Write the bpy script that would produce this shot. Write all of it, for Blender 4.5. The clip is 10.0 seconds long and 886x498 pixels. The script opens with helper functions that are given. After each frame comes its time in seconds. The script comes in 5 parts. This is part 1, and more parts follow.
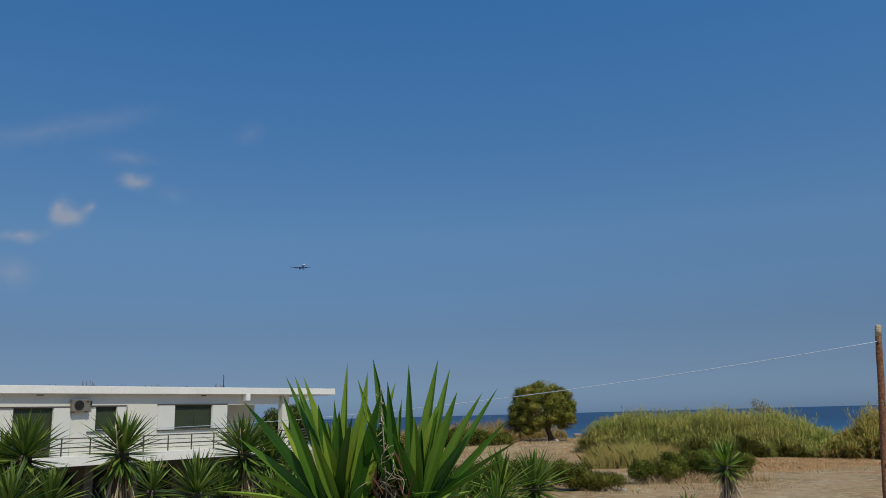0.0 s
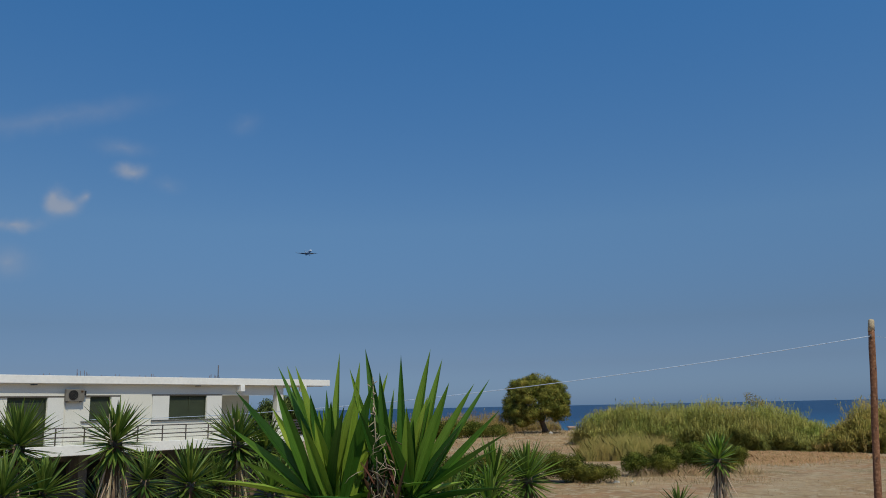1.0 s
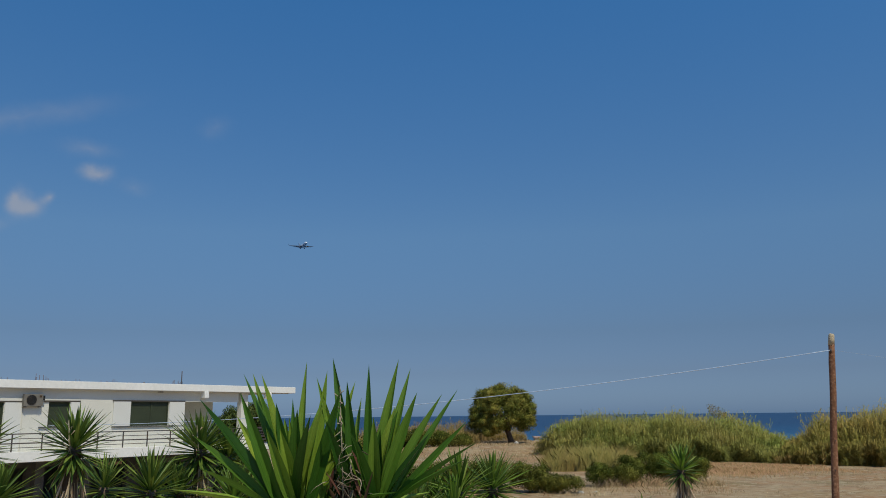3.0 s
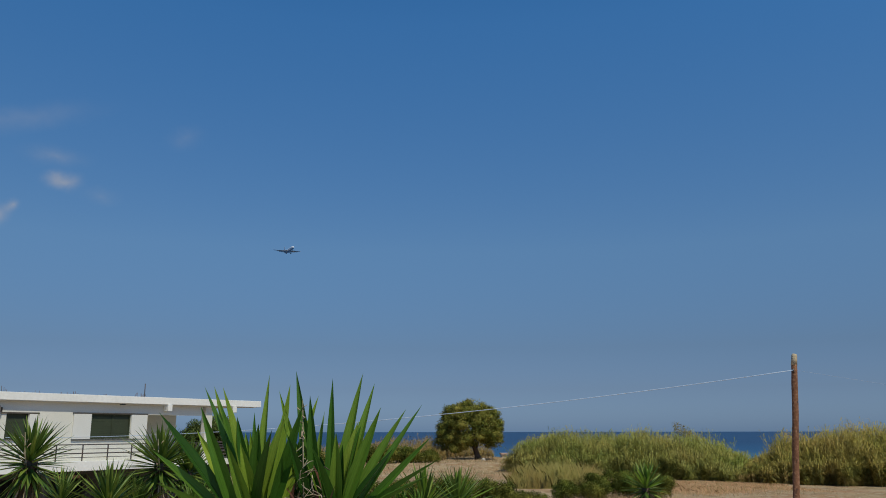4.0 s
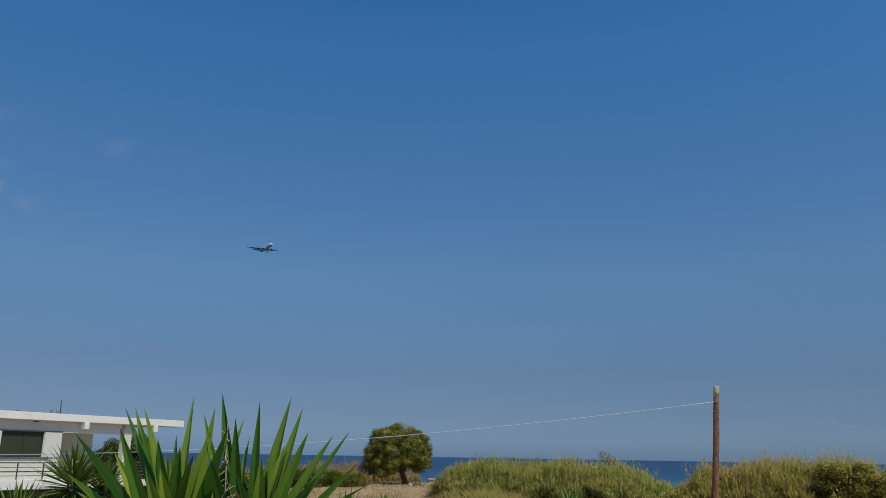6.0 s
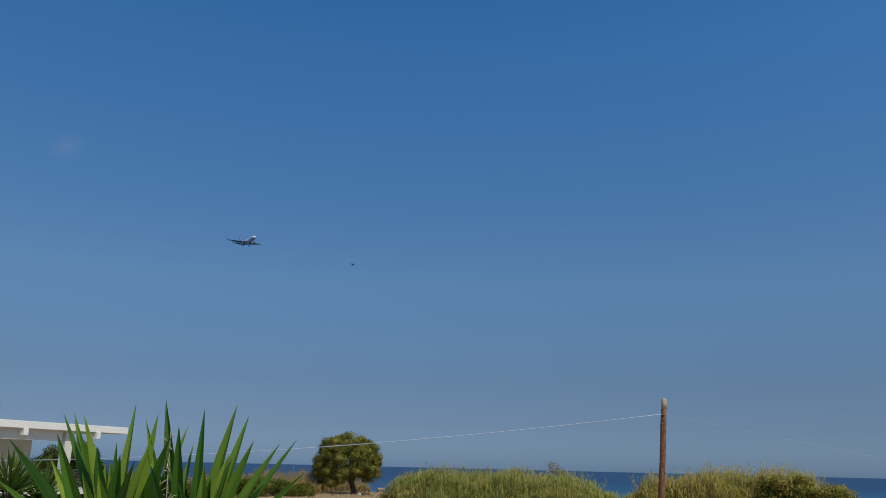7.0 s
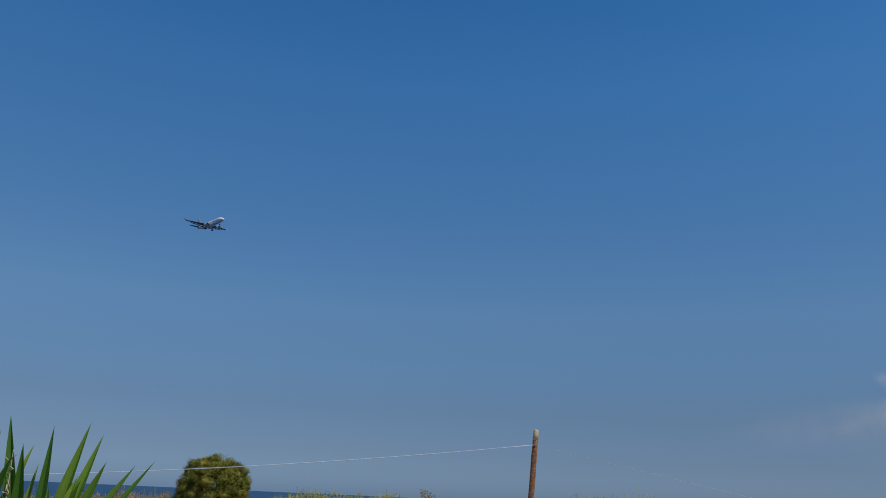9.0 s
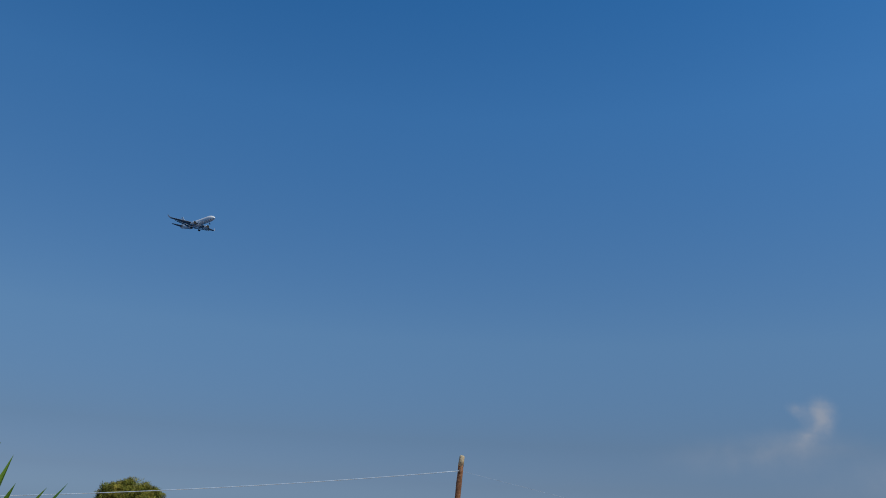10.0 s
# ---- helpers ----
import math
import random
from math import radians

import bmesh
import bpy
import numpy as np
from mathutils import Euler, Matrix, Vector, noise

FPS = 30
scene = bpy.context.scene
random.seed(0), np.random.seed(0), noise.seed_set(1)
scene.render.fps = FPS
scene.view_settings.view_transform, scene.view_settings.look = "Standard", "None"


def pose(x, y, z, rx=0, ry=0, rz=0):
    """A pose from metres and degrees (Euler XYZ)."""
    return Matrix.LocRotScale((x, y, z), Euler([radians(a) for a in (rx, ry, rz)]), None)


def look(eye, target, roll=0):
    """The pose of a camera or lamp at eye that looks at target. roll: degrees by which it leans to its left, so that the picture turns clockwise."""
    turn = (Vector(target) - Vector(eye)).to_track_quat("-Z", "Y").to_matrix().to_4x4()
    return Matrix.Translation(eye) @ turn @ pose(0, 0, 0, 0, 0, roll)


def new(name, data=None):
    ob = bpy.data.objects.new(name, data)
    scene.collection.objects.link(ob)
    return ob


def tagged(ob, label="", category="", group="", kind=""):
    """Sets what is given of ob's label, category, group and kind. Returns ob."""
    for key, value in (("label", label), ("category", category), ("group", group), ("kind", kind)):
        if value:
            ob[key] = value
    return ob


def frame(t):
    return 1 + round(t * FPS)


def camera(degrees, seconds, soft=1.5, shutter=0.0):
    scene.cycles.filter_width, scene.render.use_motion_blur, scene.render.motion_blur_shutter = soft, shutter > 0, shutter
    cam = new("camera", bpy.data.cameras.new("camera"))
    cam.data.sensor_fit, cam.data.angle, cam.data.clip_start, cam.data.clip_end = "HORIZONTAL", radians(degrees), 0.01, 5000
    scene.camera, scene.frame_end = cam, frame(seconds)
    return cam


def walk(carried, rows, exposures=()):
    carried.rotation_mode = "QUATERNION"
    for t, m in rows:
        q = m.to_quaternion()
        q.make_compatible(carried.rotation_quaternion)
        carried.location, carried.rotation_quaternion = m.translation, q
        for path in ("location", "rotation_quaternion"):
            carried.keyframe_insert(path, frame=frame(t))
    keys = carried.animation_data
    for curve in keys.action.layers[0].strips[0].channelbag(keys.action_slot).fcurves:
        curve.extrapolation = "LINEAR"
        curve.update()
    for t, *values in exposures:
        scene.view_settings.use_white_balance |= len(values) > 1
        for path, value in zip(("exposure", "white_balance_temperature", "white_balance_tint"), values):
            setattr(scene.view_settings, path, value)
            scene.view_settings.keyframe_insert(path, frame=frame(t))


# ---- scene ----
cam = camera(58.35, 10.0, soft=0.95)
walk(cam, [
    (0, pose(-0.029, -0.020, 4.695, 101.83, 1.45, -0.00)),
    (0.5, pose(-0.024, -0.020, 4.688, 101.60, 1.33, -0.22)),
    (1, pose(-0.016, -0.017, 4.689, 101.26, 1.15, -0.38)),
    (1.5, pose(-0.018, -0.013, 4.688, 101.06, 0.86, -0.77)),
    (2, pose(-0.026, -0.011, 4.689, 101.09, 0.67, -1.22)),
    (3.5, pose(-0.013, -0.009, 4.698, 102.41, 0.45, -3.85)),
    (4, pose(-0.004, -0.001, 4.695, 102.92, 0.08, -5.07)),
    (4.5, pose(-0.007, -0.001, 4.697, 103.26, -0.33, -6.31)),
    (5, pose(-0.013, -0.001, 4.697, 103.67, -0.59, -7.39)),
    (5.5, pose(-0.010, 0.002, 4.702, 104.18, -0.75, -8.65)),
    (7, pose(0.007, 0.013, 4.707, 105.36, -1.33, -13.59)),
    (7.5, pose(0.015, 0.020, 4.700, 105.70, -1.57, -15.58)),
    (8, pose(0.020, 0.021, 4.710, 106.06, -1.86, -17.68)),
    (8.5, pose(0.030, 0.014, 4.708, 106.60, -2.01, -19.92)),
    (9, pose(0.035, 0.011, 4.716, 107.44, -2.44, -22.43)),
    (9.5, pose(0.032, 0.009, 4.713, 108.32, -2.55, -24.88)),
    (10, pose(0.023, 0.006, 4.709, 109.40, -2.62, -27.69)),
])

# ---------------------------------------------------------------- light
SUN_ELEV, SUN_ROT = radians(56), radians(152)
scene.view_settings.exposure = 0.0
world = bpy.data.worlds.new("sky")
scene.world = world
world.use_nodes = True


def link(nt, a, b):
    nt.links.new(a, b)


def build_sky():
    nt = world.node_tree
    bg = nt.nodes["Background"]
    sky = nt.nodes.new("ShaderNodeTexSky")
    sky.sky_type = "NISHITA"
    sky.sun_disc = False
    sky.sun_elevation, sky.sun_rotation = SUN_ELEV, SUN_ROT
    sky.air_density, sky.dust_density, sky.ozone_density = 1.0, 0.6, 1.6
    co = nt.nodes.new("ShaderNodeTexCoord")
    nrm = nt.nodes.new("ShaderNodeVectorMath")
    nrm.operation = "NORMALIZE"
    link(nt, co.outputs["Generated"], nrm.inputs[0])
    sep = nt.nodes.new("ShaderNodeSeparateXYZ")
    link(nt, nrm.outputs[0], sep.inputs[0])
    # sea haze: deeper blue high up, dull grey-blue low down
    ramp = nt.nodes.new("ShaderNodeValToRGB")
    el = ramp.color_ramp.elements
    el[0].position, el[0].color = 0.0, SKY_LOW
    el[1].position, el[1].color = 1.0, SKY_TOP
    for pos, col in SKY_MID:
        e = el.new(pos)
        e.color = col
    link(nt, sep.outputs["Z"], ramp.inputs[0])
    mul = nt.nodes.new("ShaderNodeMix")
    mul.data_type, mul.blend_type = "RGBA", "MULTIPLY"
    mul.inputs[0].default_value = 1.0
    # added brightness gradient along x, offsetting the sky model's brighter left side
    side = nt.nodes.new("ShaderNodeMapRange")
    side.inputs["From Min"].default_value = -1.0
    side.inputs["To Min"].default_value, side.inputs["To Max"].default_value = 0.94, 1.01
    link(nt, sep.outputs["X"], side.inputs[0])
    tone = nt.nodes.new("ShaderNodeVectorMath")
    tone.operation = "SCALE"
    link(nt, ramp.outputs[0], tone.inputs[0])
    link(nt, side.outputs[0], tone.inputs["Scale"])
    link(nt, sky.outputs[0], mul.inputs[6])
    link(nt, tone.outputs[0], mul.inputs[7])
    # a few thin clouds: soft patches broken up by noise
    warp = nt.nodes.new("ShaderNodeTexNoise")
    warp.inputs["Scale"].default_value, warp.inputs["Detail"].default_value = 46.0, 5.0
    link(nt, nrm.outputs[0], warp.inputs["Vector"])
    off = nt.nodes.new("ShaderNodeVectorMath")
    off.operation = "SUBTRACT"
    link(nt, warp.outputs["Color"], off.inputs[0])
    off.inputs[1].default_value = (0.5, 0.5, 0.5)
    sc = nt.nodes.new("ShaderNodeVectorMath")
    sc.operation = "SCALE"
    sc.inputs["Scale"].default_value = 0.013
    link(nt, off.outputs[0], sc.inputs[0])
    dirn = nt.nodes.new("ShaderNodeVectorMath")
    dirn.operation = "ADD"
    link(nt, nrm.outputs[0], dirn.inputs[0])
    link(nt, sc.outputs[0], dirn.inputs[1])
    sums = {}
    for az, elv, wide, high, lean, strength in CLOUDS:
        m = nt.nodes.new("ShaderNodeMapping")
        m.vector_type = "TEXTURE"
        a, e = radians(az), radians(elv)
        m.inputs["Location"].default_value = (math.sin(a) * math.cos(e), math.cos(a) * math.cos(e), math.sin(e))
        m.inputs["Rotation"].default_value = (0, radians(lean), -a)
        m.inputs["Scale"].default_value = (radians(wide), 1.0, radians(high))
        link(nt, dirn.outputs[0], m.inputs["Vector"])
        g = nt.nodes.new("ShaderNodeTexGradient")
        g.gradient_type = "QUADRATIC_SPHERE"
        link(nt, m.outputs[0], g.inputs[0])
        s = nt.nodes.new("ShaderNodeMath")
        s.operation = "MULTIPLY_ADD"
        s.inputs[1].default_value = strength
        link(nt, g.outputs["Fac"], s.inputs[0])
        kind = "puff" if strength >= 0.5 else "wisp"
        if kind in sums:
            link(nt, sums[kind], s.inputs[2])
        else:
            s.inputs[2].default_value = 0.0
        sums[kind] = s.outputs[0]
    det = nt.nodes.new("ShaderNodeTexNoise")
    det.inputs["Scale"].default_value, det.inputs["Detail"].default_value = 26.0, 6.0
    link(nt, nrm.outputs[0], det.inputs["Vector"])
    mm = nt.nodes.new("ShaderNodeMapRange")
    mm.inputs["From Min"].default_value, mm.inputs["From Max"].default_value = 0.34, 0.62
    mm.inputs["To Min"].default_value, mm.inputs["To Max"].default_value = 0.5, 1.05
    link(nt, det.outputs["Fac"], mm.inputs[0])
    soft = nt.nodes.new("ShaderNodeMath")
    soft.operation = "MULTIPLY"
    link(nt, sums["wisp"], soft.inputs[0])
    link(nt, mm.outputs[0], soft.inputs[1])
    torn = nt.nodes.new("ShaderNodeMath")
    torn.operation = "MULTIPLY"
    link(nt, sums["puff"], torn.inputs[0])
    link(nt, mm.outputs[0], torn.inputs[1])
    firm = nt.nodes.new("ShaderNodeMapRange")
    firm.interpolation_type = "SMOOTHSTEP"
    firm.inputs["From Min"].default_value, firm.inputs["From Max"].default_value = 0.05, 0.72
    firm.inputs["To Max"].default_value = 0.66
    link(nt, torn.outputs[0], firm.inputs[0])
    den = nt.nodes.new("ShaderNodeMath")
    den.operation, den.use_clamp = "ADD", True
    link(nt, soft.outputs[0], den.inputs[0])
    link(nt, firm.outputs[0], den.inputs[1])
    mix = nt.nodes.new("ShaderNodeMix")
    mix.data_type = "RGBA"
    link(nt, den.outputs[0], mix.inputs[0])
    link(nt, mul.outputs[2], mix.inputs[6])
    mix.inputs[7].default_value = CLOUD_COLOUR
    link(nt, mix.outputs[2], bg.inputs["Color"])
    bg.inputs["Strength"].default_value = 0.12


# multipliers of the clear sky's colour by the sine of the elevation
SKY_LOW = (0.25, 0.40, 0.78, 1)
SKY_TOP = (0.42, 0.68, 0.86, 1)
SKY_MID = [(0.05, (0.242, 0.323, 0.535, 1)), (0.10, (0.264, 0.340, 0.482, 1)), (0.22, (0.375, 0.532, 0.66, 1)), (0.48, (0.30, 0.69, 0.965, 1)), (0.60, (0.21, 0.65, 0.98, 1))]
CLOUD_COLOUR = (2.8, 2.95, 3.35, 1)
# azimuth, elevation, half width, half height, lean (all degrees), strength
CLOUDS = [
    (-21.5, 16.1, 2.5, 1.25, 0, 0.8),
    (-26.3, 13.9, 1.3, 1.9, 10, 0.75),
    (-25.4, 13.4, 2.0, 1.5, -20, 0.75),
    (-24.3, 14.2, 1.0, 0.8, -35, 0.6),
    (-28.4, 12.0, 3.3, 1.0, 0, 0.75),
    (-28.7, 9.6, 2.6, 1.6, 0, 0.4),
    (-13.9, 19.9, 1.9, 1.1, -20, 0.15),
    (-26.2, 19.1, 9.0, 1.2, -17, 0.3),
    (-22.2, 17.6, 2.8, 0.9, 0, 0.3),
    (-19.1, 15.4, 1.6, 0.9, 0, 0.2),
    (52.5, 7.9, 1.9, 2.1, 0, 1.0),
    (51.0, 8.2, 1.4, 1.0, 30, 0.65),
    (51.8, 6.7, 2.6, 1.2, 0, 0.5),
    (51.2, 6.2, 4.5, 1.3, 0, 0.35),
    (48.5, 5.4, 9.0, 2.0, -4, 0.3),
    (58.0, 4.0, 12.0, 3.0, 0, 0.25),
]
build_sky()

sun = new("sun", bpy.data.lights.new("sun", "SUN"))
sun.data.energy, sun.data.angle, sun.data.color = 2.9, radians(0.53), (1.0, 0.93, 0.74)
SUN_WAY = Vector((math.sin(SUN_ROT) * math.cos(SUN_ELEV), math.cos(SUN_ROT) * math.cos(SUN_ELEV), math.sin(SUN_ELEV)))
sun.matrix_world = look(SUN_WAY * 200, (0, 0, 0))

# ---------------------------------------------------------------- helpers of this scene
def part(name, bm, material, parent, label=""):
    me = bpy.data.meshes.new(name)
    bm.to_mesh(me)
    bm.free()
    me.materials.append(material)
    ob = new(name, me)
    ob.parent = parent
    return tagged(ob, label)


def sheet(name, verts, faces, material, parent=None, label="", smooth=False):
    """One mesh object from computed vertices and faces."""
    me = bpy.data.meshes.new(name)
    me.from_pydata([tuple(v) for v in verts], [], [tuple(f) for f in faces])
    me.materials.append(material)
    if smooth:
        me.polygons.foreach_set("use_smooth", [True] * len(me.polygons))
    me.update()
    ob = new(name, me)
    ob.parent = parent
    return tagged(ob, label)


def block(bm, a0, a1, b0, b1, c0, c1, bevel=0.0):
    """A box between the given limits, edges bevelled."""
    m = Matrix.Translation(((a0 + a1) / 2, (b0 + b1) / 2, (c0 + c1) / 2)) @ Matrix.Diagonal((a1 - a0, b1 - b0, c1 - c0, 1))
    vs = bmesh.ops.create_cube(bm, size=1.0, matrix=m)["verts"]
    if bevel:
        es = list({e for v in vs for e in v.link_edges})
        bmesh.ops.bevel(bm, geom=es, offset=bevel, segments=2, affect="EDGES", profile=0.7)
    return bm


def boxed(name, lim, material, parent, label="", bevel=0.0):
    return part(name, block(bmesh.new(), *lim, bevel=bevel), material, parent, label)


def tube(bm, pts, radii, sides=8, cap=True):
    """A tapered tube along points."""
    rings = []
    for i, p in enumerate(pts):
        p = Vector(p)
        d = (Vector(pts[min(i + 1, len(pts) - 1)]) - Vector(pts[max(i - 1, 0)])).normalized()
        s = d.orthogonal().normalized() if abs(d.z) < 0.9 else d.cross(Vector((0, 1, 0))).normalized()
        u = d.cross(s)
        rings.append([bm.verts.new(p + (s * math.cos(k * math.tau / sides) + u * math.sin(k * math.tau / sides)) * radii[i])
                      for k in range(sides)])
    for a, b in zip(rings, rings[1:]):
        for k in range(sides):
            f = bm.faces.new((a[k], a[(k + 1) % sides], b[(k + 1) % sides], b[k]))
            f.smooth = True
    if cap:
        bm.faces.new(rings[0][::-1])
        bm.faces.new(rings[-1])
    return bm


def rod(name, a, b, r, material, parent, sides=6, label=""):
    return part(name, tube(bmesh.new(), [a, b], [r, r], sides), material, parent, label)


def thing(name, at=(0, 0, 0), turn=0.0):
    ob = new(name)
    ob.empty_display_size = 0.2
    ob.matrix_basis = pose(*at, 0, 0, turn)
    return ob


# ---------------------------------------------------------------- materials
def material(name, base, rough=0.8, second=None, scale=3.0, fine=40.0, bump=0.2, spec=0.3, metal=0.0, spread=0.0,
             translucent=0.0, patch=0.5, dist=0.02, per="island", third=None):
    """A surface with two scales of colour variation and fine relief; spread varies single pieces."""
    mat = bpy.data.materials.new(name)
    mat.use_nodes = True
    nt = mat.node_tree
    bs = nt.nodes["Principled BSDF"]
    bs.inputs["Roughness"].default_value = rough
    bs.inputs["Specular IOR Level"].default_value = spec
    bs.inputs["Metallic"].default_value = metal
    co = nt.nodes.new("ShaderNodeTexCoord")
    big = nt.nodes.new("ShaderNodeTexNoise")
    big.inputs["Scale"].default_value, big.inputs["Detail"].default_value = scale, 4.0
    small = nt.nodes.new("ShaderNodeTexNoise")
    small.inputs["Scale"].default_value, small.inputs["Detail"].default_value = fine, 3.0
    for n in (big, small):
        link(nt, co.outputs["Object"], n.inputs["Vector"])
    r1 = nt.nodes.new("ShaderNodeMapRange")
    r1.inputs["From Min"].default_value, r1.inputs["From Max"].default_value = 0.5 - 0.2, 0.5 + 0.2
    link(nt, big.outputs["Fac"], r1.inputs[0])
    mix = nt.nodes.new("ShaderNodeMix")
    mix.data_type = "RGBA"
    link(nt, r1.outputs[0], mix.inputs[0])
    second = second or tuple(c * 0.8 for c in base)
    mix.inputs[6].default_value, mix.inputs[7].default_value = (*base, 1), (*second, 1)
    col = mix.outputs[2]
    if third:
        m3 = nt.nodes.new("ShaderNodeMix")
        m3.data_type = "RGBA"
        r3 = nt.nodes.new("ShaderNodeMapRange")
        r3.inputs["From Min"].default_value, r3.inputs["From Max"].default_value = 0.5, 0.72
        link(nt, small.outputs["Fac"], r3.inputs[0])
        link(nt, r3.outputs[0], m3.inputs[0])
        link(nt, col, m3.inputs[6])
        m3.inputs[7].default_value = (*third, 1)
        col = m3.outputs[2]
    hsv = nt.nodes.new("ShaderNodeHueSaturation")
    link(nt, col, hsv.inputs["Color"])
    mr = nt.nodes.new("ShaderNodeMapRange")
    mr.inputs["To Min"].default_value, mr.inputs["To Max"].default_value = 1 - 0.25 * patch, 1 + 0.25 * patch
    mr.inputs["From Min"].default_value, mr.inputs["From Max"].default_value = 0.3, 0.7
    link(nt, small.outputs["Fac"], mr.inputs[0])
    val = mr.outputs[0]
    if spread:
        if per == "island":
            rnd = nt.nodes.new("ShaderNodeNewGeometry").outputs["Random Per Island"]
        else:
            rnd = nt.nodes.new("ShaderNodeObjectInfo").outputs["Random"]
        m1 = nt.nodes.new("ShaderNodeMapRange")
        m1.inputs["To Min"].default_value, m1.inputs["To Max"].default_value = 1 - spread, 1 + spread
        link(nt, rnd, m1.inputs[0])
        mu = nt.nodes.new("ShaderNodeMath")
        mu.operation = "MULTIPLY"
        link(nt, val, mu.inputs[0])
        link(nt, m1.outputs[0], mu.inputs[1])
        val = mu.outputs[0]
        hu = nt.nodes.new("ShaderNodeMapRange")
        hu.inputs["To Min"].default_value, hu.inputs["To Max"].default_value = 0.5 + spread * 0.06, 0.5 - spread * 0.06
        link(nt, rnd, hu.inputs[0])
        link(nt, hu.outputs[0], hsv.inputs["Hue"])
    link(nt, val, hsv.inputs["Value"])
    link(nt, hsv.outputs[0], bs.inputs["Base Color"])
    if bump:
        bp = nt.nodes.new("ShaderNodeBump")
        bp.inputs["Strength"].default_value, bp.inputs["Distance"].default_value = bump, dist
        link(nt, small.outputs["Fac"], bp.inputs["Height"])
        link(nt, bp.outputs[0], bs.inputs["Normal"])
    if translucent:
        tr = nt.nodes.new("ShaderNodeBsdfTranslucent")
        link(nt, hsv.outputs[0], tr.inputs["Color"])
        mx = nt.nodes.new("ShaderNodeMixShader")
        mx.inputs[0].default_value = translucent
        link(nt, bs.outputs[0], mx.inputs[1])
        link(nt, tr.outputs[0], mx.inputs[2])
        link(nt, mx.outputs[0], nt.nodes["Material Output"].inputs["Surface"])
    return mat


PLASTER = material("white_plaster", (0.72, 0.70, 0.625), 0.85, (0.66, 0.64, 0.56), 0.5, 18, 0.15, 0.2, patch=0.25)
FASCIA = material("roof_edge_paint", (0.84, 0.825, 0.78), 0.8, (0.79, 0.775, 0.725), 0.8, 9, 0.12, 0.2, patch=0.18)
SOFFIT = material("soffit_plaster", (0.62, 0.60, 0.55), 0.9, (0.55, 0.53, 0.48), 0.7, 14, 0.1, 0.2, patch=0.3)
# grey concrete, darkened so its colour carries the shade below the balcony
CONCRETE = material("shade_darkened_concrete", (0.105, 0.107, 0.105), 0.9, (0.07, 0.072, 0.07), 0.7, 12, 0.3, 0.2)
SHUTTER = material("dark_green_shutter", (0.045, 0.058, 0.030), 0.6, (0.038, 0.048, 0.026), 2, 30, 0.1, 0.35)
PANEL = material("white_sliding_panel", (0.71, 0.70, 0.65), 0.5, (0.68, 0.67, 0.62), 1.2, 20, 0.03, 0.4, patch=0.2)
TRACK = material("brown_track", (0.10, 0.085, 0.07), 0.6, (0.07, 0.06, 0.05), 3, 30, 0.1, 0.3)
IRON = material("dark_iron", (0.06, 0.06, 0.065), 0.5, (0.09, 0.06, 0.045), 5, 60, 0.2, 0.4)
RUST = material("rusty_rebar", (0.16, 0.085, 0.05), 0.9, (0.10, 0.06, 0.045), 6, 60, 0.3, 0.2)
BLACK = material("dark_room", (0.012, 0.012, 0.012), 0.7, (0.02, 0.02, 0.02), 1, 10, 0.0, 0.2)
# beige casing; the roof overhang's shadow is put into this darker tone
CASING = material("beige_casing_with_shade", (0.20, 0.18, 0.15), 0.5, (0.16, 0.145, 0.12), 3, 20, 0.05, 0.4)
GRILLE = material("dark_grille", (0.014, 0.013, 0.012), 0.6, (0.02, 0.018, 0.016), 4, 30, 0.1, 0.3)
WOOD_TAN = material("timber_trim", (0.45, 0.36, 0.25), 0.7, (0.36, 0.28, 0.19), 2, 30, 0.2, 0.3)
POLE_WOOD = material("creosoted_pole_wood", (0.27, 0.128, 0.068), 0.85, (0.17, 0.076, 0.042), 2.0, 14, 0.6, 0.2, patch=0.7, third=(0.33, 0.18, 0.105))
POLE_TOP = material("bleached_pole_wood", (0.56, 0.47, 0.32), 0.9, (0.40, 0.31, 0.20), 3.0, 30, 0.6, 0.2, patch=1.0)
CABLE = material("pale_cable", (0.58, 0.68, 0.82), 0.5, (0.52, 0.62, 0.75), 3, 20, 0.0, 0.4)
LEAF = material("yucca_leaf", (0.090, 0.198, 0.023), 0.36, (0.15, 0.27, 0.033), 1.5, 30, 0.15, 0.32, spread=0.62, translucent=0.25, per="object")
LEAF_FAR = material("yucca_leaf_olive", (0.085, 0.155, 0.024), 0.45, (0.15, 0.21, 0.038), 1.5, 30, 0.15, 0.28, spread=0.45, translucent=0.2, per="object")
LEAF_BRIGHT = material("young_yucca_leaf", (0.14, 0.255, 0.028), 0.4, (0.18, 0.29, 0.035), 1.5, 30, 0.15, 0.32, spread=0.25, translucent=0.4, per="object")
DEAD = material("dead_leaf", (0.64, 0.55, 0.39), 0.85, (0.42, 0.29, 0.16), 2, 30, 0.2, 0.2, spread=0.55, translucent=0.3, per="object")

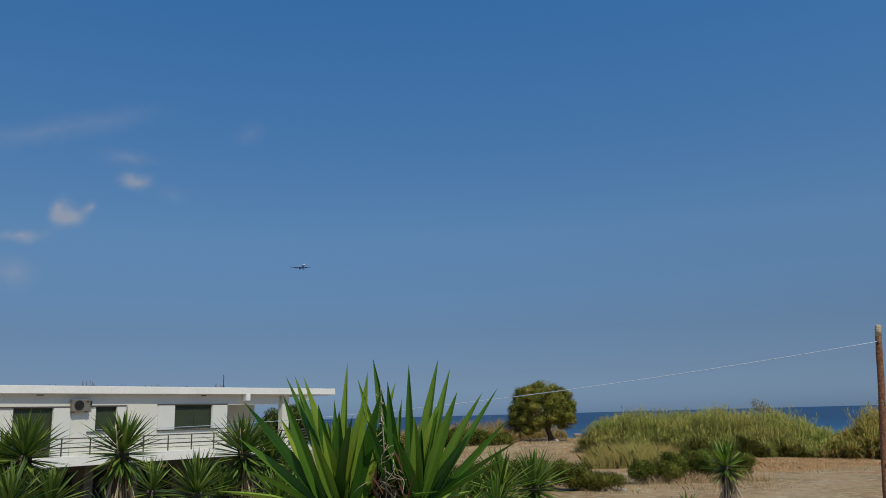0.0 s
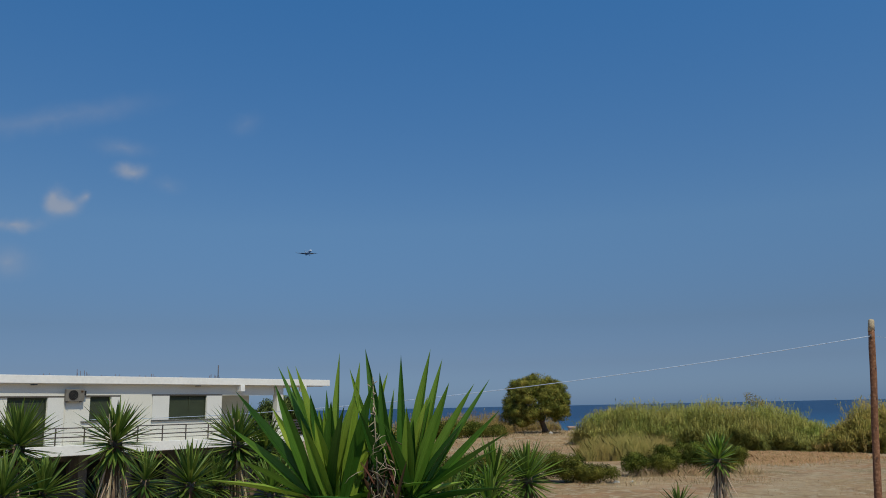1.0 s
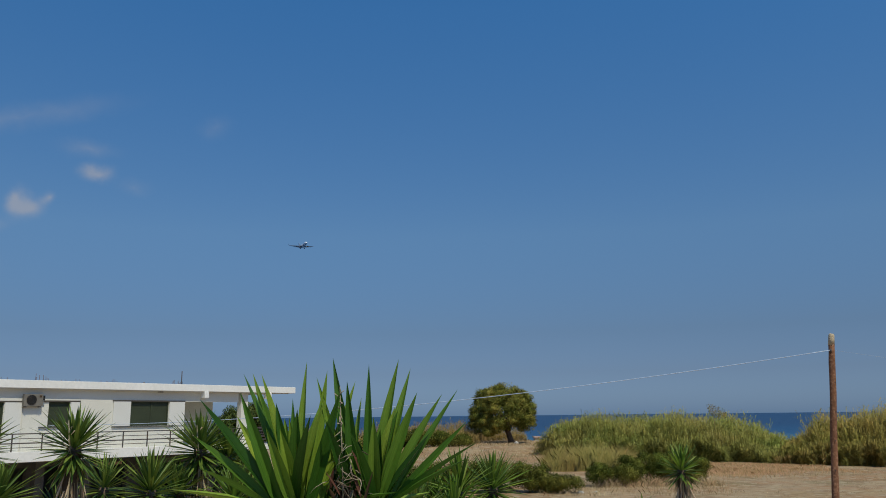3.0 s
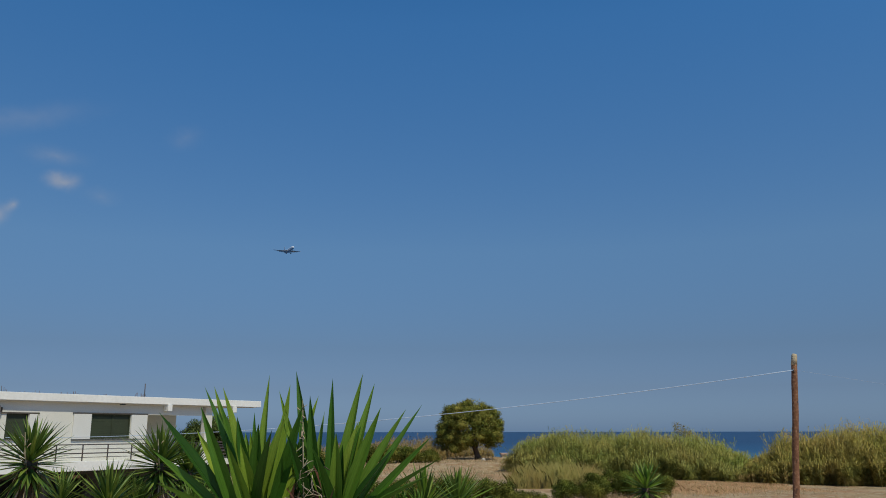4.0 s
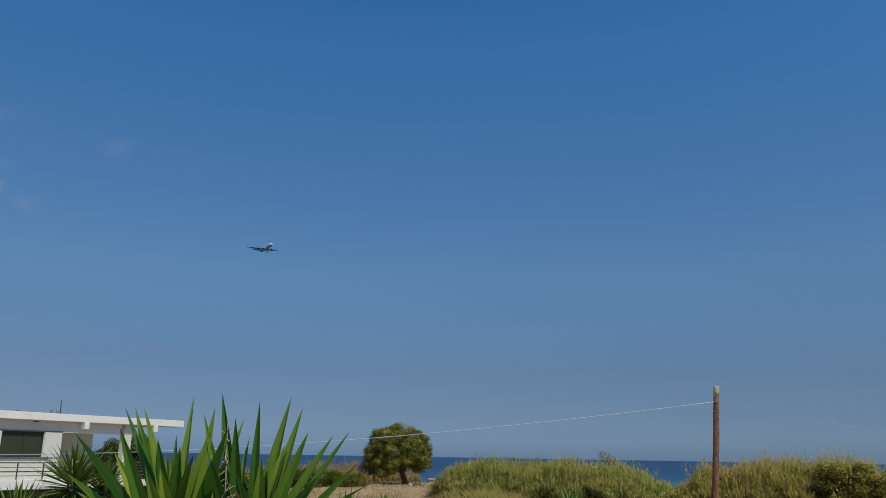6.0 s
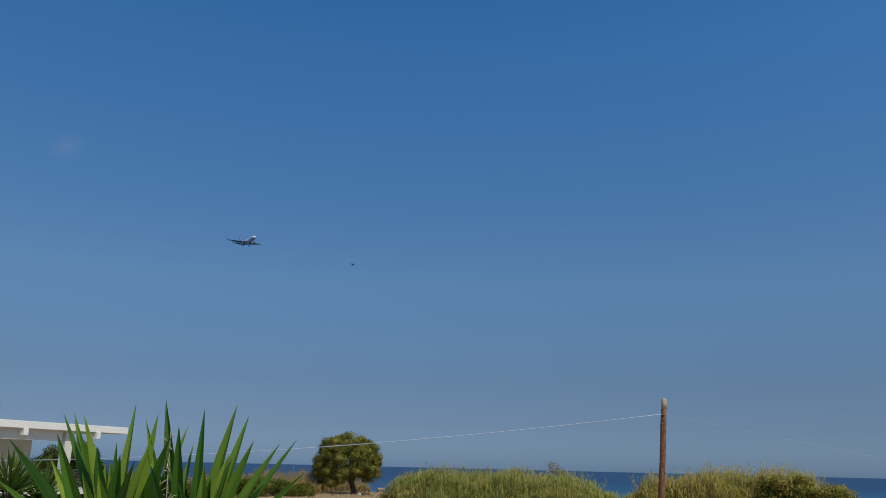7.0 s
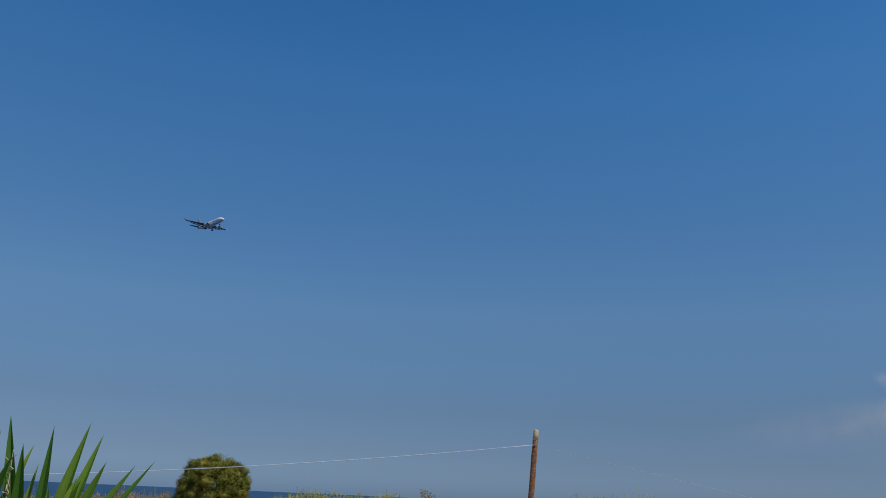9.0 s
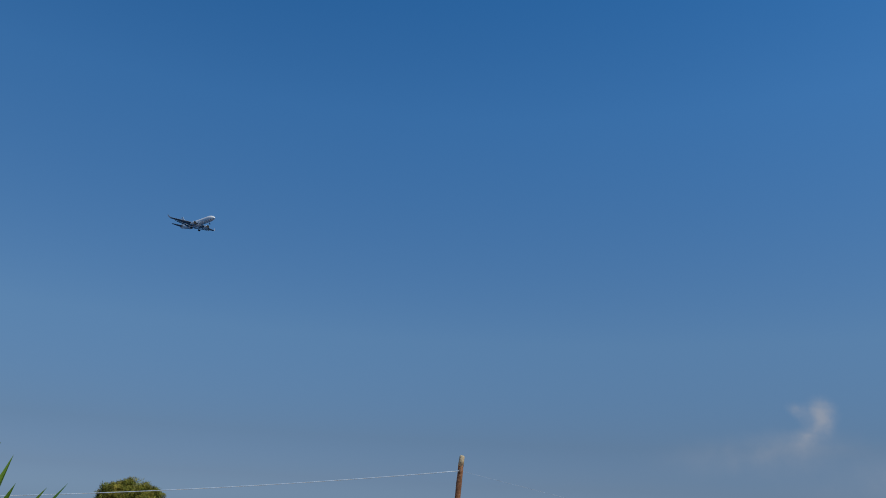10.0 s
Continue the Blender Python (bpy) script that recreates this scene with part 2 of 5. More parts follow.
PALE_DEAD = material("bleached_dry_fibre", (0.46, 0.40, 0.29), 0.9, (0.32, 0.25, 0.165), 2, 30, 0.2, 0.2, spread=0.4, per="object")
RED_DEAD = material("rust_brown_leaf", (0.105, 0.05, 0.026), 0.8, (0.07, 0.036, 0.02), 2, 30, 0.2, 0.2, spread=0.3, per="object")
BARK = material("rough_bark", (0.17, 0.12, 0.085), 0.95, (0.10, 0.07, 0.05), 2, 14, 0.8, 0.15, patch=1.0)
TAMARISK = material("tamarisk_foliage", (0.165, 0.205, 0.035), 0.8, (0.34, 0.30, 0.062), 0.6, 1.1, 0, 0.15, patch=1.9, spread=0.5, translucent=0.25)
SHRUB = material("dark_shrub_foliage", (0.09, 0.138, 0.02), 0.8, (0.20, 0.19, 0.036), 0.6, 1.2, 0, 0.12, patch=2.2, spread=0.4, translucent=0.2)
OLIVE_SHRUB = material("olive_shrub_foliage", (0.29, 0.285, 0.055), 0.8, (0.38, 0.32, 0.08), 0.5, 3, 0, 0.12, spread=0.5, translucent=0.3)
RUST_GRASS = material("rust_coloured_grass", (0.43, 0.29, 0.16), 0.9, (0.39, 0.245, 0.125), 0.3, 2, 0, 0.12, spread=0.35, translucent=0.2)
BROADLEAF = material("garden_tree_foliage", (0.085, 0.135, 0.03), 0.75, (0.13, 0.165, 0.045), 0.6, 3, 0, 0.2, spread=0.5, translucent=0.2)
REED_GREEN = material("green_reed", (0.345, 0.425, 0.10), 0.75, (0.53, 0.46, 0.15), 0.25, 0.8, 0, 0.2, spread=0.16, patch=1.2, third=(0.44, 0.40, 0.13), translucent=0.48)
REED_DRY = material("drying_reed", (0.41, 0.405, 0.095), 0.75, (0.58, 0.45, 0.15), 0.3, 0.8, 0, 0.2, spread=0.18, patch=1.2, third=(0.44, 0.33, 0.11), translucent=0.48)
REED_BROWN = material("brown_reed", (0.43, 0.30, 0.12), 0.8, (0.36, 0.29, 0.085), 0.2, 2, 0, 0.2, spread=0.4, translucent=0.35)
TALL_GRASS = material("yellow_green_grass", (0.30, 0.285, 0.085), 0.8, (0.27, 0.20, 0.068), 0.25, 2, 0, 0.2, patch=0.2, spread=0.3, translucent=0.3)
DRY_GRASS = material("dry_grass", (0.42, 0.335, 0.20), 0.9, (0.26, 0.165, 0.082), 0.3, 1.1, 0, 0.15, spread=0.35, patch=1.6, translucent=0.2)
PAINT_WHITE = material("white_aircraft_paint", (0.86, 0.87, 0.88), 0.3, (0.82, 0.83, 0.84), 0.15, 2, 0, 0.5, patch=0.15)
# grey paint made darker to hold the shade of the wings' undersides
PAINT_GREY = material("grey_wing_paint_with_shade", (0.19, 0.20, 0.22), 0.4, (0.16, 0.17, 0.185), 0.2, 2, 0, 0.5, patch=0.3)
DARK_METAL = material("dark_engine_metal", (0.06, 0.06, 0.065), 0.45, (0.04, 0.04, 0.045), 0.5, 4, 0, 0.5)
TYRE = material("black_rubber", (0.02, 0.02, 0.02), 0.8, (0.03, 0.03, 0.03), 2, 20, 0, 0.3)
GLASS_DARK = material("dark_cockpit_glass", (0.02, 0.025, 0.03), 0.1, (0.02, 0.025, 0.03), 1, 2, 0, 0.6)
PALE_STONE = material("pale_stone", (0.62, 0.59, 0.54), 0.9, (0.5, 0.47, 0.42), 3, 15, 0.3, 0.2)
PINK_ROOF = material("faded_pink_paint", (0.55, 0.38, 0.32), 0.8, (0.5, 0.36, 0.3), 1, 10, 0.1, 0.2)


def streak(mat, low, high):
    """Fine lengthwise streaks on a leaf that is one unit long and wide."""
    nt = mat.node_tree
    bs = nt.nodes["Principled BSDF"]
    src = bs.inputs["Base Color"].links[0].from_socket
    co = nt.nodes.new("ShaderNodeTexCoord")
    mp = nt.nodes.new("ShaderNodeMapping")
    mp.inputs["Scale"].default_value = (9.0, 9.0, 0.6)
    link(nt, co.outputs["Object"], mp.inputs[0])
    no = nt.nodes.new("ShaderNodeTexNoise")
    no.inputs["Scale"].default_value, no.inputs["Detail"].default_value = 1.0, 4.0
    link(nt, mp.outputs[0], no.inputs["Vector"])
    mr = nt.nodes.new("ShaderNodeMapRange")
    mr.inputs["From Min"].default_value, mr.inputs["From Max"].default_value = 0.35, 0.65
    mr.inputs["To Min"].default_value, mr.inputs["To Max"].default_value = low, high
    link(nt, no.outputs["Fac"], mr.inputs[0])
    hs = nt.nodes.new("ShaderNodeHueSaturation")
    link(nt, src, hs.inputs["Color"])
    link(nt, mr.outputs[0], hs.inputs["Value"])
    for node in nt.nodes:
        if node.bl_idname == "ShaderNodeBsdfTranslucent":
            link(nt, hs.outputs[0], node.inputs["Color"])
    link(nt, hs.outputs[0], bs.inputs["Base Color"])


for leaf_mat, low, high in ((LEAF, 0.86, 1.14), (LEAF_BRIGHT, 0.86, 1.14), (LEAF_FAR, 0.7, 1.35)):
    streak(leaf_mat, low, high)


def ground_material():
    mat = material("dry_field", (0.37, 0.265, 0.148), 0.95, (0.29, 0.19, 0.10), 0.12, 1.9, 0.6, 0.1, patch=1.0, dist=0.1,
                   third=(0.33, 0.25, 0.14))
    nt = mat.node_tree
    bs = nt.nodes["Principled BSDF"]
    src = bs.inputs["Base Color"].links[0].from_socket
    co = nt.nodes.new("ShaderNodeTexCoord")
    mp = nt.nodes.new("ShaderNodeMapping")
    mp.inputs["Scale"].default_value = (0.16, 0.30, 1)
    mp.inputs["Rotation"].default_value = (0, 0, radians(24))
    link(nt, co.outputs["Object"], mp.inputs[0])
    no = nt.nodes.new("ShaderNodeTexNoise")
    no.inputs["Scale"].default_value, no.inputs["Detail"].default_value = 1.0, 5.0
    link(nt, mp.outputs[0], no.inputs["Vector"])
    mr = nt.nodes.new("ShaderNodeMapRange")
    mr.inputs["From Min"].default_value, mr.inputs["From Max"].default_value = 0.44, 0.62
    mr.inputs["To Max"].default_value = 0.85
    link(nt, no.outputs["Fac"], mr.inputs[0])
    mx = nt.nodes.new("ShaderNodeMix")
    mx.data_type = "RGBA"
    link(nt, mr.outputs[0], mx.inputs[0])
    link(nt, src, mx.inputs[6])
    mx.inputs[7].default_value = (0.34, 0.19, 0.10, 1)
    # straw-pale and grey-green worn patches
    last = mx.outputs[2]
    for size, low, high, most, colour in ((0.09, 0.50, 0.64, 0.7, (0.42, 0.335, 0.215, 1)), (0.23, 0.55, 0.66, 0.75, (0.22, 0.17, 0.085, 1)),
                                          (0.8, 0.50, 0.62, 0.7, (0.24, 0.155, 0.09, 1)), (1.6, 0.52, 0.62, 0.6, (0.46, 0.38, 0.255, 1))):
        spot = nt.nodes.new("ShaderNodeTexNoise")
        spot.inputs["Scale"].default_value, spot.inputs["Detail"].default_value = size, 6.0
        link(nt, co.outputs["Object"], spot.inputs["Vector"])
        amount = nt.nodes.new("ShaderNodeMapRange")
        amount.inputs["From Min"].default_value, amount.inputs["From Max"].default_value = low, high
        amount.inputs["To Max"].default_value = most
        link(nt, spot.outputs["Fac"], amount.inputs[0])
        blend = nt.nodes.new("ShaderNodeMix")
        blend.data_type = "RGBA"
        link(nt, amount.outputs[0], blend.inputs[0])
        link(nt, last, blend.inputs[6])
        blend.inputs[7].default_value = colour
        last = blend.outputs[2]
    link(nt, last, bs.inputs["Base Color"])
    return mat


def sea_material():
    mat = bpy.data.materials.new("sea_water")
    mat.use_nodes = True
    nt = mat.node_tree
    bs = nt.nodes["Principled BSDF"]
    bs.inputs["Roughness"].default_value = 0.35
    bs.inputs["Specular IOR Level"].default_value = 0.12
    co = nt.nodes.new("ShaderNodeTexCoord")
    sep = nt.nodes.new("ShaderNodeSeparateXYZ")
    link(nt, co.outputs["Object"], sep.inputs[0])
    mr = nt.nodes.new("ShaderNodeMapRange")
    mr.inputs["From Min"].default_value, mr.inputs["From Max"].default_value = 150.0, 420.0
    link(nt, sep.outputs["Y"], mr.inputs[0])
    ramp = nt.nodes.new("ShaderNodeValToRGB")
    el = ramp.color_ramp.elements
    el[0].color, el[1].color = (0.03, 0.16, 0.22, 1), (0.006, 0.034, 0.092, 1)
    e = el.new(0.35)
    e.color = (0.010, 0.061, 0.14, 1)
    link(nt, mr.outputs[0], ramp.inputs[0])
    mp = nt.nodes.new("ShaderNodeMapping")
    mp.inputs["Scale"].default_value = (0.02, 0.1, 1)
    link(nt, co.outputs["Object"], mp.inputs[0])
    no = nt.nodes.new("ShaderNodeTexNoise")
    no.inputs["Scale"].default_value, no.inputs["Detail"].default_value = 1.0, 6.0
    link(nt, mp.outputs[0], no.inputs["Vector"])
    m2 = nt.nodes.new("ShaderNodeMapRange")
    m2.inputs["To Min"].default_value, m2.inputs["To Max"].default_value = 0.75, 1.25
    link(nt, no.outputs["Fac"], m2.inputs[0])
    hs = nt.nodes.new("ShaderNodeHueSaturation")
    link(nt, ramp.outputs[0], hs.inputs["Color"])
    link(nt, m2.outputs[0], hs.inputs["Value"])
    link(nt, hs.outputs[0], bs.inputs["Base Color"])
    wv = nt.nodes.new("ShaderNodeTexNoise")
    wv.inputs["Scale"].default_value, wv.inputs["Detail"].default_value = 0.5, 5.0
    link(nt, co.outputs["Object"], wv.inputs["Vector"])
    bp = nt.nodes.new("ShaderNodeBump")
    bp.inputs["Strength"].default_value, bp.inputs["Distance"].default_value = 0.6, 0.4
    link(nt, wv.outputs["Fac"], bp.inputs["Height"])
    link(nt, bp.outputs[0], bs.inputs["Normal"])
    return mat


# ---------------------------------------------------------------- ground and sea
def smooth(a, b, x):
    k = min(1.0, max(0.0, (x - a) / (b - a)))
    return k * k * (3 - 2 * k)


def ground_z(x, y):
    """Height of the land: a flat field, a low bank under the tamarisk, and the fall to the beach."""
    z = 0.25 * smooth(75, 92, y)
    z += 0.8 * math.exp(-(((x - 9) / 13) ** 4)) * smooth(91, 97, y)
    z -= 5.0 * smooth(122, 172, y)
    if -60 < x < 120 and 10 < y < 160:
        z += 0.10 * noise.noise(Vector((x * 0.16, y * 0.16, 0.3))) + 0.04 * noise.noise(Vector((x * 0.7, y * 0.7, 2.0)))
    return z


def build_ground():
    def steps(fine0, fine1, step, far0, far1):
        s = list(np.arange(fine0, fine1 + 1e-6, step))
        lo, hi, d = [], [], step
        x = fine0
        while x > far0:
            d *= 1.6
            x = max(far0, x - d)
            lo.append(x)
        d, x = step, fine1
        while x < far1:
            d *= 1.6
            x = min(far1, x + d)
            hi.append(x)
        return lo[::-1] + s + hi
    xs, ys = steps(-50, 90, 1.25, -4900, 4900), steps(10, 175, 1.25, -3000, 4900)
    verts = [(x, y, ground_z(x, y)) for y in ys for x in xs]
    n = len(xs)
    faces = [(j * n + i, j * n + i + 1, (j + 1) * n + i + 1, (j + 1) * n + i) for j in range(len(ys) - 1) for i in range(n - 1)]
    g = sheet("ground", verts, faces, ground_material(), smooth=True)
    tagged(g, "dry tan field of parched grass and bare earth", "ground", kind="structure")
    w = sheet("water", [(-4900, 120, -1.5), (4900, 120, -1.5), (4900, 4950, -1.5), (-4900, 4950, -1.5)], [(0, 1, 2, 3)], sea_material())
    tagged(w, "deep blue sea turning turquoise near the shore", "sea", kind="structure")


build_ground()

# ---------------------------------------------------------------- the white house
# local axes: x along the front, y away from the street side, z up
def pierced(name, a0, a1, c0, c1, b0, b1, holes, mat, parent, label=""):
    """A wall with thickness whose openings go right through it."""
    us = sorted({a0, a1, *[h[0] for h in holes], *[h[1] for h in holes]})
    zs = sorted({c0, c1, *[h[2] for h in holes], *[h[3] for h in holes]})
    us, zs = [u for u in us if a0 <= u <= a1], [z for z in zs if c0 <= z <= c1]

    def solid(i, j):
        if not (0 <= i < len(us) - 1 and 0 <= j < len(zs) - 1):
            return False
        u, z = (us[i] + us[i + 1]) / 2, (zs[j] + zs[j + 1]) / 2
        return not any(h[0] < u < h[1] and h[2] < z < h[3] for h in holes)
    bm = bmesh.new()
    made = {}

    def v(*key):
        if key not in made:
            made[key] = bm.verts.new(key)
        return made[key]

    def quad(*p):
        bm.faces.new([v(*q) for q in p])
    for i in range(len(us) - 1):
        for j in range(len(zs) - 1):
            if not solid(i, j):
                continue
            u0, u1, z0, z1 = us[i], us[i + 1], zs[j], zs[j + 1]
            quad((u0, b0, z0), (u1, b0, z0), (u1, b0, z1), (u0, b0, z1))
            quad((u1, b1, z0), (u0, b1, z0), (u0, b1, z1), (u1, b1, z1))
            if not solid(i - 1, j):
                quad((u0, b1, z0), (u0, b0, z0), (u0, b0, z1), (u0, b1, z1))
            if not solid(i + 1, j):
                quad((u1, b0, z0), (u1, b1, z0), (u1, b1, z1), (u1, b0, z1))
            if not solid(i, j - 1):
                quad((u0, b1, z0), (u1, b1, z0), (u1, b0, z0), (u0, b0, z0))
            if not solid(i, j + 1):
                quad((u0, b0, z1), (u1, b0, z1), (u1, b1, z1), (u0, b1, z1))
    bmesh.ops.recalc_face_normals(bm, faces=bm.faces)
    return part(name, bm, mat, parent, label)


def prism(name, outline, z0, z1, mat, parent, label=""):
    bm = bmesh.new()
    lo = [bm.verts.new((x, y, z0)) for x, y in outline]
    hi = [bm.verts.new((x, y, z1)) for x, y in outline]
    n = len(outline)
    bm.faces.new(lo[::-1])
    bm.faces.new(hi)
    for i in range(n):
        bm.faces.new((lo[i], lo[(i + 1) % n], hi[(i + 1) % n], hi[i]))
    bmesh.ops.recalc_face_normals(bm, faces=bm.faces)
    bmesh.ops.bevel(bm, geom=list(bm.edges), offset=0.015, segments=2, affect="EDGES")
    return part(name, bm, mat, parent, label)


def shuttered_window(house, u0, u1, z0, z1, wall_y, track0, track1, sill=None, leaf0=None, leaf1=None, split=None):
    """A window with a dark roller curtain, white sliding panels beside it, a top track and a sill."""
    win = boxed("window", (u0, u1, wall_y + 0.10, wall_y + 0.14, z0, z1), SHUTTER, house, "window closed by a dark green shutter")
    boxed("frame", (u0 - 0.002, u0 + 0.05, wall_y + 0.04, wall_y + 0.098, z0, z1), SHUTTER, win)
    boxed("frame", (u1 - 0.05, u1 + 0.002, wall_y + 0.04, wall_y + 0.098, z0, z1), SHUTTER, win)
    boxed("frame", (u0 + 0.05, u1 - 0.05, wall_y + 0.04, wall_y + 0.098, z1 - 0.05, z1), SHUTTER, win)
    if split:
        boxed("stile", (split - 0.03, split + 0.03, wall_y + 0.06, wall_y + 0.098, z0, z1 - 0.05), SHUTTER, win)
    n = int((z1 - z0 - 0.1) / 0.11)
    for k in range(n):
        z = z0 + 0.03 + k * 0.11
        boxed("slat", (u0 + 0.05, u1 - 0.05, wall_y + 0.085, wall_y + 0.098, z, z + 0.104), SHUTTER, win)
    boxed("track", (track0, track1, wall_y - 0.05, wall_y - 0.004, z1 - 0.01, z1 + 0.05), TRACK, house, "dark sliding shutter track")
    if sill:
        boxed("sill", (sill[0], sill[1], wall_y - 0.07, wall_y + 0.06, z0 - 0.05, z0 - 0.004), CONCRETE, house, "grey window sill")
    for side in (leaf0, leaf1):
        if side:
            boxed("sliding_panel", (side[0], side[1], wall_y - 0.045, wall_y - 0.005, z0 - 0.0, z1 - 0.012), PANEL, house,
                  "white sliding shutter panel", bevel=0.006)


def build_house():
    house = thing("house", (-16.0, 33.7, 0), 50.0)
    tagged(house, "two-storey white plastered house with flat roof and long balcony", "house")
    W = 1.0                                     # wall line, behind the balcony
    L, R = -9.0, 8.97
    door = (-1.42, 0.195, 3.24, 5.43)
    w1, w2 = (2.08, 3.03, 4.39, 5.46), (5.99, 8.04, 4.355, 5.50)
    far_door = (-5.74, -4.16, 3.24, 5.43)
    pierced("wall", L, R, 3.24, 6.006, W, W + 0.25, [door, w1, w2, far_door], PLASTER, house, "white plastered upper front wall")
    boxed("side_wall", (L, L + 0.25, W + 0.25, 10.4, 3.24, 6.0), PLASTER, house)
    boxed("back_wall", (L, 13.3, 10.4, 10.65, 3.24, 6.0), PLASTER, house)
    boxed("terrace_wall", (R - 0.25, R, W + 0.25, 4.4, 3.24, 6.0), PLASTER, house)
    boxed("terrace_back_wall", (R - 0.25, 13.2, 4.4, 4.65, 3.24, 6.0), PLASTER, house, "shaded plaster wall of the open terrace")
    boxed("inner_floor", (L + 0.25, R - 0.25, W + 0.25, 10.4, 3.24, 3.26), BLACK, house)
    boxed("lintel_beam", (R, 12.28, W, W + 0.3, 5.5, 6.0), PLASTER, house)
    boxed("corner_column", (12.48, 12.92, W - 0.02, W + 0.33, 3.24, 6.0), PLASTER, house, "white terrace corner column", bevel=0.012)
    prism("roof", [(L - 0.6, 0.78), (16.03, 0.65), (15.8, 11.0), (L - 0.6, 11.0)], 6.008, 6.35, FASCIA, house,
          "flat white concrete roof slab with deep overhang")
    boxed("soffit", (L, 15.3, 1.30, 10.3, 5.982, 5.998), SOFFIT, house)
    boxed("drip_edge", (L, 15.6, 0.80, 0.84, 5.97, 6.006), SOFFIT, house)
    for u in (-6.5, 9.74, 13.87):
        bm = bmesh.new()
        block(bm, u + 0.12, u + 0.37, 0.60 if u > 12 else 0.63, W - 0.004, 5.69, 6.006)
        bmesh.ops.bevel(bm, geom=list(bm.edges), offset=0.01, segments=1, affect="EDGES")
        part("roof_bracket", bm, FASCIA, house)
    for u in (-6.9, -0.6, 7.3):
        boxed("drain_spout", (u, u + 0.26, 0.79, 0.87, 5.93, 5.968), GRILLE, house, "dark drain slot under the roof edge")
    # balcony
    prism("balcony_slab", [(L, -0.3), (15.4, -0.15), (15.4, 10.9), (L, 10.9)], 3.02, 3.236, PLASTER, house, "white concrete balcony slab")
    prism("balcony_kerb", [(L, -0.33), (10.3, -0.24), (10.3, 0.0), (L, 0.0)], 3.0, 3.42, FASCIA, house, "white upstand along the balcony edge")
    for k in range(-7, 13):
        u = 0.14 + 1.22 * k
        boxed("railing_post", (u - 0.022, u + 0.022, -0.14, -0.10, 3.24 if u > 10 else 3.42, 4.12), IRON, house)
    for z, r in ((4.13, 0.024), (3.94, 0.014), (3.755, 0.026), (3.58, 0.014)):
        rod("rail", (L, -0.12, z), (15.2, -0.12, z), r, IRON, house, 6, "dark iron balcony rail")
    for k in range(6):
        z = 3.33 + k * 0.16
        boxed("terrace_slat", (12.98, 15.2, W + 0.05, W + 0.09, z, z + 0.05), IRON, house)
    # openings
    shuttered_window(house, *door, W, -2.45, 0.935, leaf1=(0.215, 0.915))
    shuttered_window(house, *far_door, W, -7.32, -3.18, leaf0=(-7.25, -5.76))
    shuttered_window(house, *w1, W, 1.85, 3.49, (1.70, 3.06), leaf1=(3.05, 3.46))
    shuttered_window(house, *w2, W, 5.05, 8.95, (5.07, 8.34), (5.09, 5.97), (8.06, 8.93), split=7.12)
    # conduit and down pipes
    rod("conduit", (0.98, W - 0.02, 3.3), (0.98, W - 0.02, 5.3), 0.008, SOFFIT, house)
    # ground floor: wall and piers with shade put into their colour, dark openings between
    holes = [(-7.6, -5.6, 0.0, 2.5), (-3.9, -1.7, 1.25, 2.62), (-0.1, 2.15, 1.25, 2.62), (2.75, 4.1, 0.9, 2.62), (5.2, 7.0, 0.0, 2.7), (8.2, 10.2, 1.1, 2.5)]
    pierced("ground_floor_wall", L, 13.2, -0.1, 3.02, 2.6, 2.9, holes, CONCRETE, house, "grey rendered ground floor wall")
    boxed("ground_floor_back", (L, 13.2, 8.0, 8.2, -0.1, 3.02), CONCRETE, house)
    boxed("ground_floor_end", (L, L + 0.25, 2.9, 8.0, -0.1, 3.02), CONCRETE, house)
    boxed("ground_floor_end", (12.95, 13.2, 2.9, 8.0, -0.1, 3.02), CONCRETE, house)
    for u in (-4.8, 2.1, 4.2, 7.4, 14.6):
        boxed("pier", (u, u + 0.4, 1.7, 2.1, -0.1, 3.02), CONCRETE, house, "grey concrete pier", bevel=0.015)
    boxed("awning_board", (4.75, 6.6, 2.42, 2.585, 2.55, 2.68), WOOD_TAN, house, "pale timber board over a doorway")
    # air conditioner on the front wall
    ac = thing("air_conditioner")
    tagged(ac, "beige outdoor air conditioning unit high on the white wall", "air conditioner")
    ac.matrix_basis = pose(-16.0, 33.7, 0, 0, 0, 50.0) @ pose(1.30, W - 0.22, 5.25)
    # casing colour includes the shadow of the roof edge
    boxed("casing", (-0.40, 0.40, -0.0, 0.18, 0.0, 0.52), CASING, ac, bevel=0.02)
    bm = bmesh.new()
    bmesh.ops.create_cone(bm, cap_ends=True, segments=28, radius1=0.21, radius2=0.21, depth=0.02,
                          matrix=Matrix.Translation((-0.09, -0.012, 0.27)) @ Matrix.Rotation(radians(90), 4, "X"))
    fan = part("fan_grille", bm, GRILLE, ac, "dark round fan grille")
    for r in (0.07, 0.13, 0.19):
        bm = bmesh.new()
        tube(bm, [(-0.08 + r * math.cos(a), -0.026, 0.27 + r * math.sin(a)) for a in np.linspace(0, math.tau, 25)], [0.004] * 25, 4)
        part("ring", bm, IRON, fan)
    boxed("badge", (0.24, 0.34, -0.008, -0.001, 0.38, 0.46), RED_DEAD, ac, "small dark badge")
    boxed("valve_cover", (0.402, 0.50, 0.04, 0.16, 0.26, 0.46), GRILLE, ac, "dark valve cover", bevel=0.01)
    for x in (-0.3, 0.3):
        boxed("bracket", (x - 0.02, x + 0.02, 0.0, 0.215, -0.04, -0.002), IRON, ac)
    # starter bars left standing on the roof
    rng = random.Random(5)
